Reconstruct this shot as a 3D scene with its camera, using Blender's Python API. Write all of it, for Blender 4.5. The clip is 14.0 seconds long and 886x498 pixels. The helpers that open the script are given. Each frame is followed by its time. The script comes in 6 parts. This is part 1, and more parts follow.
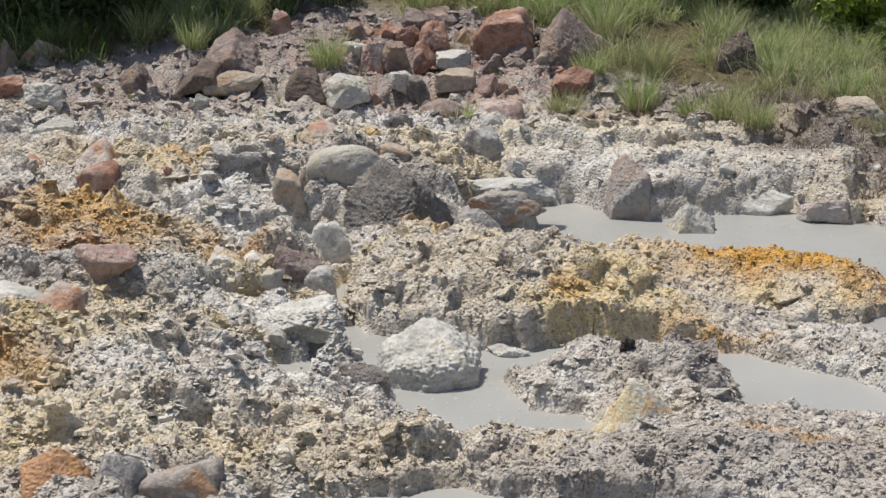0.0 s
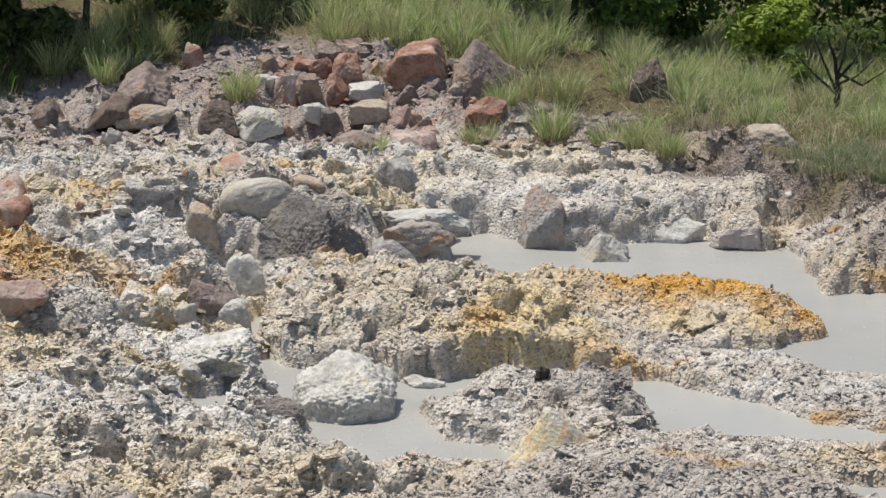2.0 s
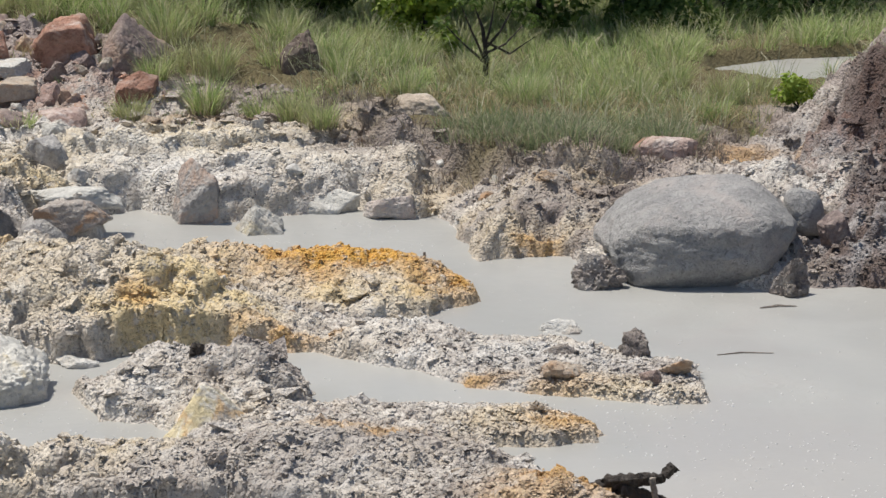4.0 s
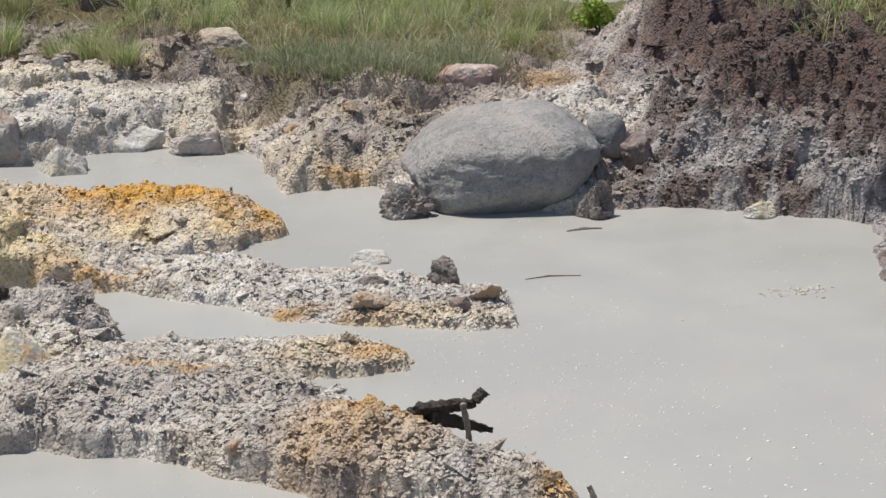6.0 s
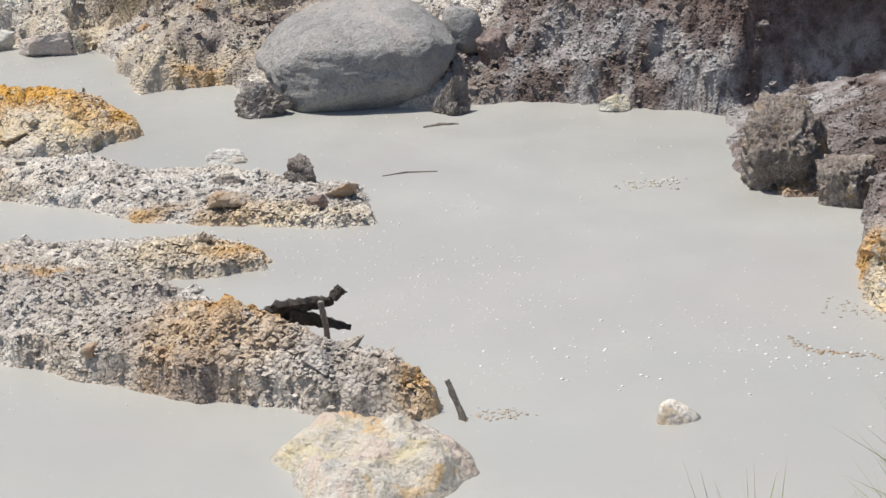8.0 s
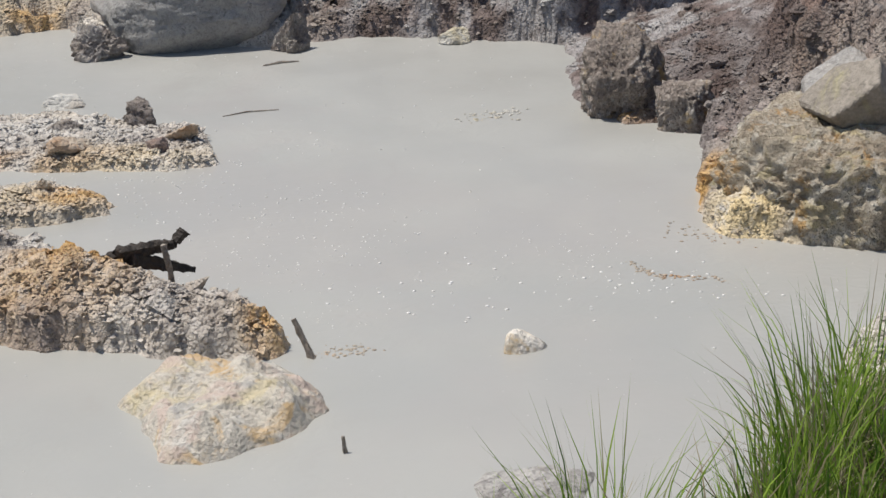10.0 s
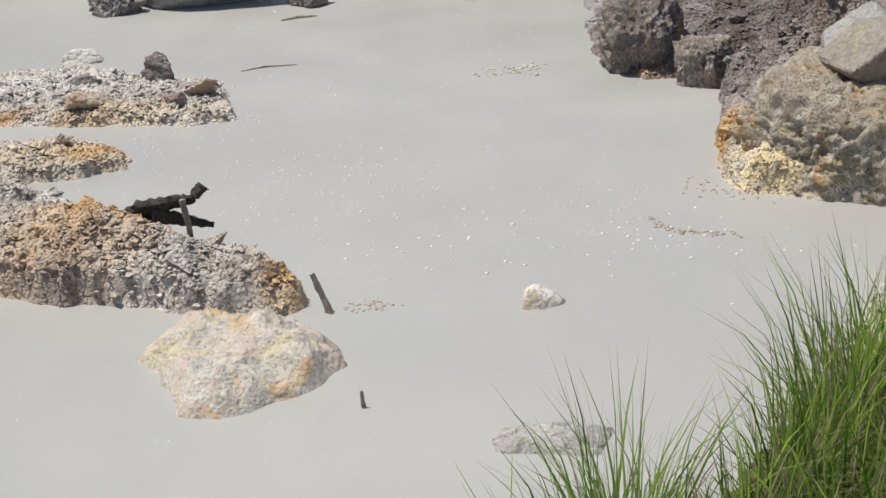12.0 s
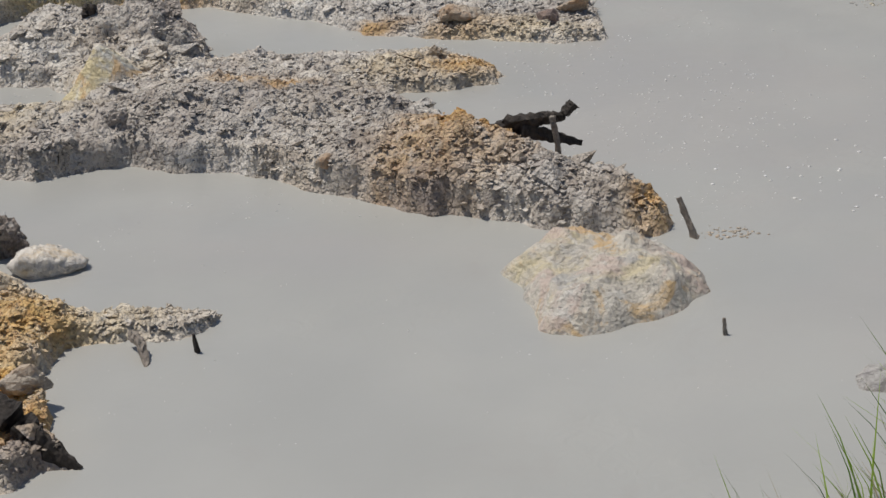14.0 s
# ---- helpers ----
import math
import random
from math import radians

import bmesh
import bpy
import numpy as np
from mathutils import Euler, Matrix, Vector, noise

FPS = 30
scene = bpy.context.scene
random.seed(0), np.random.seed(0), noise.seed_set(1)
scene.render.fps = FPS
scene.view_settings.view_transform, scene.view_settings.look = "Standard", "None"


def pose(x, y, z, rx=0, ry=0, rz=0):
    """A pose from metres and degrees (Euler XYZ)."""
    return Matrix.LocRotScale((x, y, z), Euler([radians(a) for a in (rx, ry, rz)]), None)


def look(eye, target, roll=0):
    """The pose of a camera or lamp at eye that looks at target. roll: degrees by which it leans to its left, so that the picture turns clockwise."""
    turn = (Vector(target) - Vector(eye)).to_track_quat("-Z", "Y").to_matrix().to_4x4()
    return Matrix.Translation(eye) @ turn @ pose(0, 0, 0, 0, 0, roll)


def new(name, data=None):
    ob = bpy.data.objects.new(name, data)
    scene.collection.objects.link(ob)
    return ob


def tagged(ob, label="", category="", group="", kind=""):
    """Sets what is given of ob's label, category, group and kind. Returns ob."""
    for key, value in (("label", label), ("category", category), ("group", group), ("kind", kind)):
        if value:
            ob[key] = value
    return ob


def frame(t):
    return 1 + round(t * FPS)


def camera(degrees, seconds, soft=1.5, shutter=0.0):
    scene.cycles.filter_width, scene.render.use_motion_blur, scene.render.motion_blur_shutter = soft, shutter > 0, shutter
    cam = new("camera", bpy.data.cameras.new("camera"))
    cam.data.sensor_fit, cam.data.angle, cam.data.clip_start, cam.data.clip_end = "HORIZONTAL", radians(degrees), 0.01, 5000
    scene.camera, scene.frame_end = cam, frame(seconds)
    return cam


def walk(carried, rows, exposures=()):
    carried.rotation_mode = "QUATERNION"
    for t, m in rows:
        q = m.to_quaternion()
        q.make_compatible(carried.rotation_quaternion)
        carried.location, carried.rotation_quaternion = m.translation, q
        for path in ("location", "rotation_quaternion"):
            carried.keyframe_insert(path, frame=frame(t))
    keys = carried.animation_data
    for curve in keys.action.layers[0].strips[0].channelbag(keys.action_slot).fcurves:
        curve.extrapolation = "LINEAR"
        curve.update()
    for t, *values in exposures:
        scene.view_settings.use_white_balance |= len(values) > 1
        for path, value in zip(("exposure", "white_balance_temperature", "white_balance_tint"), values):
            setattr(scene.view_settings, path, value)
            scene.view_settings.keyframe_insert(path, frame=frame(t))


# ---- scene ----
cam = camera(24.5, 14.0, soft=1.5)
# t, yaw to the right, pitch, lean to the right (degrees); the camera turns on an outstretched arm
EYE, ARM = 3.5, 0.5
ROWS = [
    (0, 0.007, -14.005, -0.483), (0.5, 1.495, -13.874, -0.619), (1, 2.159, -13.619, -0.398), (1.5, 2.219, -13.302, -0.421),
    (2, 2.379, -13.115, -0.317), (2.5, 3.483, -13.094, -0.404), (3, 7.042, -13.416, -0.747), (3.5, 10.001, -13.544, -0.8),
    (4, 11.991, -13.79, -0.748), (4.2, 12.685, -14.052, -0.666), (6.3, 17.597, -15.852, -0.01), (6.5, 17.568, -15.972, 0.118),
    (7, 18.262, -16.324, -0.174), (7.5, 20.085, -17.371, -0.398), (8, 21.389, -18.564, -0.227), (8.5, 22.85, -19.722, -0.101),
    (9, 24.31, -20.015, 0.214), (9.2, 24.896, -19.958, 0.147), (11.3, 26.157, -20.981, 0.31), (11.5, 26.163, -20.995, 0.298),
    (12, 25.267, -21.618, 0.483), (12.5, 22.51, -22.5, 0.741), (13, 19.948, -23.777, 1.318), (13.5, 17.248, -24.042, 1.523),
    (14, 14.78, -23.696, 1.216),
]


def stand(yaw, pitch, lean):
    a = radians(yaw)
    m = pose(ARM * math.sin(a), ARM * (math.cos(a) - 1), EYE, 90 + pitch, 0, -yaw)
    return m @ pose(0, 0, 0, 0, 0, -lean)


walk(cam, [(t, stand(*r)) for t, *r in ROWS], exposures=[(0.0, -0.03), (1.0, 0.05), (4.0, 0.08), (6.5, 0.06), (7.0, 0.12), (7.5, 0.16), (8.5, 0.2), (9.0, 0.1), (11.5, -0.06), (12.0, 0.09),
                                                          (12.5, 0.04), (13.0, -0.1), (13.5, -0.27), (14.0, -0.42)])

# ---- light ----
world = bpy.data.worlds.new("sky")
scene.world = world
world.use_nodes = True
SUN_AZ, SUN_EL = -55.0, 69.0  # azimuth from +y towards +x, elevation
wn = world.node_tree.nodes
sky = wn.new("ShaderNodeTexSky")
sky.sky_type, sky.sun_disc = "NISHITA", False
sky.sun_elevation, sky.sun_rotation = radians(SUN_EL), radians(SUN_AZ)
world.node_tree.links.new(sky.outputs[0], wn["Background"].inputs[0])
wn["Background"].inputs[1].default_value = 0.095
sun = new("sun", bpy.data.lights.new("sun", "SUN"))
sun.data.energy, sun.data.angle, sun.data.color = 4.7, radians(0.55), (1.0, 0.945, 0.86)
az, el = radians(SUN_AZ), radians(SUN_EL)
sun.matrix_world = look((30 * math.sin(az) * math.cos(el), 30 * math.cos(az) * math.cos(el), 30 * math.sin(el)), (0, 0, 0))


# ---- noise ----
def hash3(i, j, k, seed):
    h = (i * 374761393 + j * 668265263 + k * 2147483647 + seed * 1274126177) & 0xFFFFFFFF
    h = ((h ^ (h >> 13)) * 1274126177) & 0xFFFFFFFF
    h = ((h ^ (h >> 16)) * 2246822519) & 0xFFFFFFFF
    return ((h ^ (h >> 15)) & 0xFFFFFF) / float(0xFFFFFF)


def vnoise(x, y, z=0.0, seed=0):
    """Smooth value noise, -1 to 1."""
    x, y, z = np.broadcast_arrays(np.asarray(x, float), np.asarray(y, float), np.asarray(z, float))
    i, j, k = np.floor(x).astype(np.int64), np.floor(y).astype(np.int64), np.floor(z).astype(np.int64)
    u, v, w = x - i, y - j, z - k
    u, v, w = u * u * (3 - 2 * u), v * v * (3 - 2 * v), w * w * (3 - 2 * w)
    out = 0.0
    for a in (0, 1):
        for b in (0, 1):
            for c in (0, 1):
                out = out + (u if a else 1 - u) * (v if b else 1 - v) * (w if c else 1 - w) * hash3(i + a, j + b, k + c, seed)
    return out * 2 - 1


def noise2(x, y, seed=0):
    x, y = np.asarray(x, float), np.asarray(y, float)
    i, j = np.floor(x).astype(np.int64), np.floor(y).astype(np.int64)
    u, v = x - i, y - j
    u, v = u * u * (3 - 2 * u), v * v * (3 - 2 * v)
    o = np.zeros_like(i)
    return 2 * ((1 - u) * (1 - v) * hash3(i, j, o, seed) + u * (1 - v) * hash3(i + 1, j, o, seed)
                + (1 - u) * v * hash3(i, j + 1, o, seed) + u * v * hash3(i + 1, j + 1, o, seed)) - 1


def fbm2(x, y, octaves=4, seed=0, gain=0.5):
    out, a, f = 0.0, 1.0, 1.0
    for k in range(octaves):
        out, a, f = out + a * noise2(x * f + 17.3 * k, y * f - 9.1 * k, seed + k), a * gain, f * 2.03
    return out


def cells(x, y, seed=0):
    """Distances to the nearest and second nearest scattered seed, and the nearest one's own number."""
    i, j = np.floor(x).astype(np.int64), np.floor(y).astype(np.int64)
    f1, f2, own = np.full(x.shape, 9.0), np.full(x.shape, 9.0), np.zeros(x.shape)
    o = np.zeros_like(i)
    for a in (-1, 0, 1):
        for b in (-1, 0, 1):
            px = i + a + hash3(i + a, j + b, o, seed)
            py = j + b + hash3(i + a, j + b, o + 1, seed)
            d = np.hypot(x - px, y - py)
            n = hash3(i + a, j + b, o + 2, seed)
            near = d < f1
            f2 = np.where(near, f1, np.minimum(f2, d))
            own = np.where(near, n, own)
            f1 = np.where(near, d, f1)
    return f1, f2, own


def smooth(a, b, x):
    t = np.clip((x - a) / (b - a), 0, 1)
    return t * t * (3 - 2 * t)


def inside(poly, x, y):
    """Signed distance to a closed outline, positive inside."""
    d2, sign = np.full(x.shape, 1e18), np.full(x.shape, -1.0)
    n = len(poly)
    for k in range(n):
        (ax, ay), (bx, by) = poly[k], poly[(k + 1) % n]
        ex, ey = bx - ax, by - ay
        t = np.clip(((x - ax) * ex + (y - ay) * ey) / (ex * ex + ey * ey), 0, 1)
        d2 = np.minimum(d2, (x - ax - t * ex) ** 2 + (y - ay - t * ey) ** 2)
        cross = (ay > y) != (by > y)
        if ey:
            sign = np.where(cross & (x < ex * (y - ay) / ey + ax), -sign, sign)
    return sign * np.sqrt(d2)


# ---- the plan: shores of the mud, in metres ----
LEFT = [(-0.55, 12.13), (-0.81, 11.77), (-0.79, 11.32), (-0.92, 11.31), (-0.94, 11.15), (-0.89, 10.88), (-0.71, 10.84),
        (-0.58, 10.98), (-0.38, 10.85), (-0.25, 10.68), (-0.18, 10.27), (-0.09, 9.97), (0.04, 9.89), (0.2, 10.03),
        (0.44, 10.1), (0.8, 10.05), (0.84, 10.3), (0.78, 10.38), (0.45, 10.4), (0.42, 10.72), (0.36, 11.0), (0.6, 11.14),
        (1.0, 11.2), (1.36, 11.06), (1.58, 10.85), (1.66, 10.5), (1.88, 10.61), (2.06, 10.48), (2.44, 10.36), (2.81, 10.28),
        (2.97, 10.07), (3.1, 9.81), (3.02, 9.68), (2.84, 9.69), (2.49, 9.64)]
LEFT += [(2.36, 9.4), (2.55, 8.8), (2.82, 8.4), (3.08, 7.95), (3.22, 7.68), (3.14, 7.57), (2.94, 7.6), (2.64, 7.8), (2.47, 7.92),
         (2.17, 8.03), (1.95, 8.31), (1.73, 8.63), (1.42, 8.83), (1.02, 9.03), (0.79, 9.09), (0.55, 9.02), (0.4, 9.12),
         (0.05, 9.24), (-0.5, 9.1), (-3, 9.0), (-600, 9.0), (-600, 16), (-3, 15), (-0.6, 13.4), (-0.75, 12.6)]
CENTRE = [(-0.5, 11.94), (-0.28, 11.78), (0.29, 11.57), (0.52, 11.57), (0.87, 11.68), (1.21, 11.7), (1.47, 11.61), (1.82, 11.48),
          (2.13, 11.16), (2.42, 10.94), (2.47, 10.69), (2.77, 10.61), (3.06, 10.46), (3.33, 10.28), (3.64, 10.21), (3.79, 10.24),
          (3.93, 10.85), (3.69, 11.0), (3.28, 11.45), (2.95, 11.57), (2.35, 11.78), (2.09, 12.04), (2.63, 12.19), (3.03, 12.5),
          (3.05, 12.7), (2.99, 13.1), (2.5, 13.36), (1.75, 13.5), (1.35, 13.36), (0.95, 13.56), (0.59, 13.4), (0.3, 14.0),
          (-0.3, 14.0), (-0.62, 13.2), (-0.62, 12.3)]
BACK = [(0.15, 14.27), (0.49, 14.26), (0.72, 14.66), (0.73, 15.36), (1.0, 15.52), (1.28, 15.16), (1.57, 15.01), (1.89, 15.1),
        (2.19, 15.16), (2.65, 15.31), (2.78, 15.04), (3.1, 14.93), (3.27, 15.11), (3.27, 14.5), (3.25, 13.82), (3.19, 13.52),
        (3.53, 13.58), (3.9, 13.61), (3.95, 13.2), (4.1, 12.9), (4.43, 12.7), (4.97, 12.5), (5.23, 12.43), (5.63, 12.46),
        (6.12, 12.23), (6.28, 12.02), (6.62, 11.85), (6.85, 11.56), (30, 11.5), (600, 11.5), (600, 600), (-600, 600), (-600, 14.5),
        (-3, 14), (-0.62, 13.5), (-0.3, 13.6), (-0.1, 14.1)]
RIGHT = [(6.85, 11.7), (6.26, 10.55), (6.15, 10.1), (6.21, 9.88), (6.42, 9.84), (6.37, 9.58), (6.56, 9.52), (6.11, 8.88),
         (5.64, 8.19), (5.7, 7.96), (5.86, 7.74), (6.06, 7.6), (6.24, 7.5), (6.4, 7.2), (6.9, 6.8), (600, 6.8), (600, 13), (7.4, 12)]
SPIT = [(0.3, 7.7), (0.45, 7.6), (0.53, 7.46), (0.68, 7.42), (0.93, 7.43), (1.15, 7.31), (0.91, 7.18), (0.66, 7.22), (0.53, 7.25),
        (0.46, 7.02), (0.33, 6.9), (0.41, 6.66), (0.46, 6.28), (0.32, 6.29), (0.19, 6.19), (-0.8, 6.1), (-2, 5.5), (-600, 5.5),
        (-600, 9.5), (-3, 9.5), (-0.6, 9.3), (-0.75, 8.2), (-0.2, 7.8)]
NEAR = [(6.2, 7.13), (5.2, 6.35), (4.4, 5.62), (3.7, 5.2), (3.1, 4.95), (2.8, 4.55), (2.2, 3.4), (-8, 3.0), (-600, 3.0), (-600, -600),
        (600, -600), (600, 7.1)]
POND = [(7.05, 19.85), (7.5, 19.05), (8.2, 19.0), (9.4, 19.2), (10.8, 20.0), (9.8, 21.2), (8.2, 21.0), (7.3, 20.5)]  # far pool in the grass
POND_Z = 0.24
# where grass grows
TURF = [(1.15, 19.0), (1.45, 18.3), (1.94, 17.95), (2.3, 17.55), (2.64, 17.05), (2.86, 16.65), (3.1, 16.1), (3.5, 15.6), (3.7, 15.1), (4.28, 14.85), (4.9, 14.9), (5.45, 15.4), (6.1, 16.1), (7.0, 17.0),
        (7.6, 16.0), (60, 15), (60, 90), (-60, 90), (-60, 18.2), (-4, 18.0), (-3.2, 18.3), (-2.7, 18.7), (-2.0, 19.0), (-1.2, 19.3), (-0.6, 19.6), (0.4, 19.6)]
# mounds: x, y, half-length, half-width, turn in degrees, height
MOUNDS = [
    (1.0, 10.72, 0.55, 0.26, -8, 0.15), (1.45, 10.5, 0.3, 0.16, -40, 0.06), (0.95, 10.12, 0.2, 0.14, 0, 0.02),
    (2.25, 8.4, 0.42, 0.28, -40, 0.11), (2.6, 8.22, 0.25, 0.18, -50, 0.04), (1.2, 9.3, 0.7, 0.22, -10, 0.07), (0.3, 9.3, 0.5, 0.18, 0, 0.03),
    (2.6, 8.05, 0.25, 0.14, -45, 0.06), (2.3, 10.05, 0.4, 0.18, -10, 0.03),
    (-1.9, 12.2, 0.4, 0.3, 20, 0.15), (-2.3, 10.6, 0.5, 0.35, 0, 0.12), (-0.95, 12.9, 0.35, 0.25, 30, 0.22),
    (-2.6, 13.2, 0.8, 0.5, 10, 0.22), (-0.55, 10.5, 0.2, 0.16, 0, 0.12), (-1.4, 9.9, 0.6, 0.3, 10, 0.06),
    (-0.9, 14.8, 0.9, 0.35, 5, 0.18), (1.0, 16.1, 0.8, 0.35, 5, 0.10), (3.9, 13.95, 0.45, 0.28, 5, 0.04),
    (4.4, 13.5, 0.35, 0.3, 0, 0.05), (3.0, 15.5, 0.5, 0.2, 0, 0.05), (5.6, 13.8, 0.4, 0.7, 0, 0.18), 
]
CENTRE_MOUNDS = [(0.3, 12.35, 0.7, 0.55, -10, 0.25), (1.0, 12.2, 0.4, 0.3, 0, 0.14), (2.2, 12.85, 0.75, 0.3, -8, 0.12),
                 (2.9, 12.75, 0.25, 0.3, 0, 0.05), (-0.25, 13.1, 0.3, 0.5, 0, 0.12), (1.3, 12.9, 0.4, 0.25, 0, 0.08)]


def mounds(rows, x, y):
    z = np.zeros(x.shape)
    for mx, my, a, b, turn, h in rows:
        c, s = math.cos(radians(turn)), math.sin(radians(turn))
        u, v = ((x - mx) * c + (y - my) * s) / a, (-(x - mx) * s + (y - my) * c) / b
        z += h * np.exp(-(u * u + v * v) ** 1.3)
    return z


def crust(x, y, rough=1.0, seed=3, humps=1.0):
    """Clods and crumbs of dried mud."""
    wx, wy = x + 0.05 * noise2(x * 7, y * 7, 31), y + 0.05 * noise2(x * 7, y * 7, 32)
    a1, a2, n1 = cells(wx * 3.6, wy * 3.6, seed)
    b1, b2, n2 = cells(wx * 12.0, wy * 12.0, seed + 1)
    c1, c2, n3 = cells(wx * 29.0, wy * 29.0, seed + 2)
    patch = smooth(-0.3, 0.5, fbm2(x * 1.4, y * 1.4, 2, 9))  # some stretches are broken, others smooth
    big = (n1 - 0.4) * 0.06 * smooth(0.0, 0.5, a2 - a1)
    mid = (n2 - 0.2) * 0.034 * smooth(0.0, 0.6, b2 - b1)
    fine = (n3 - 0.2) * 0.020 * smooth(0.0, 0.7, c2 - c1)
    d1, d2, n4 = cells(wx * 2.0 + 5.1, wy * 2.3 + 1.7, seed + 7)
    lump = np.maximum(0.62 - d1, 0) ** 0.8 * (n4 ** 1.5) * 0.24  # rounded humps
    e1, e2, n5 = cells(wx * 4.7, wy * 5.2, seed + 8)
    lump = lump + np.maximum(0.55 - e1, 0) ** 0.8 * np.maximum(n5 - 0.35, 0) * 0.16
    h1, h2, n6 = cells(wx * 2.6 + 2.2, wy * 3.0 + 7.7, seed + 9)
    hole = smooth(0.36, 0.14, h1) * (n6 > 0.66)  # broken hollows
    fold = 0.0
    for k, (f, a) in enumerate(((4.3, 0.050), (9.1, 0.030), (19.0, 0.017))):  # wrinkles
        fold = fold + a * (0.5 - np.abs(noise2(wx * f + 3 * k, wy * f * 1.25, seed + 12 + k)) * 1.6)
    return rough * (humps * (lump - 0.03) - 0.12 * humps * hole + fold * (0.2 + 0.8 * humps) + 0.45 * big * patch + 0.6 * mid * (0.35 + 0.65 * patch) + fine + 0.045 * fbm2(x * 1.7, y * 1.7, 4, 5) + 0.012 * fbm2(x * 9, y * 9, 2, 6))


def shore_warp(x, y):
    return (x + 0.05 * noise2(x * 4, y * 4, 21) + 0.02 * noise2(x * 14, y * 14, 22),
            y + 0.05 * noise2(x * 4, y * 4, 23) + 0.02 * noise2(x * 14, y * 14, 24))


def hill(x, y):
    """Ground behind the shore: a flat apron, then a rocky and grassy slope that sinks to the right."""
    toe = 17.4 + 0.12 * np.maximum(x - 1.0, 0) ** 1.5 + 0.3 * noise2(x * 0.7, y * 0.7, 40)
    rise = 0.36 * np.maximum(y - toe, 0)
    crest = np.clip(1.6 - 0.58 * np.maximum(x - 0.3, 0), 0.01, 2.2)
    rise = crest * (1 - np.exp(-rise / np.maximum(crest, 0.05)))
    return rise + 0.012 * np.maximum(y - 24, 0) - 0.14 * smooth(2.8, 4.6, x) * smooth(16.8, 18.6, y)


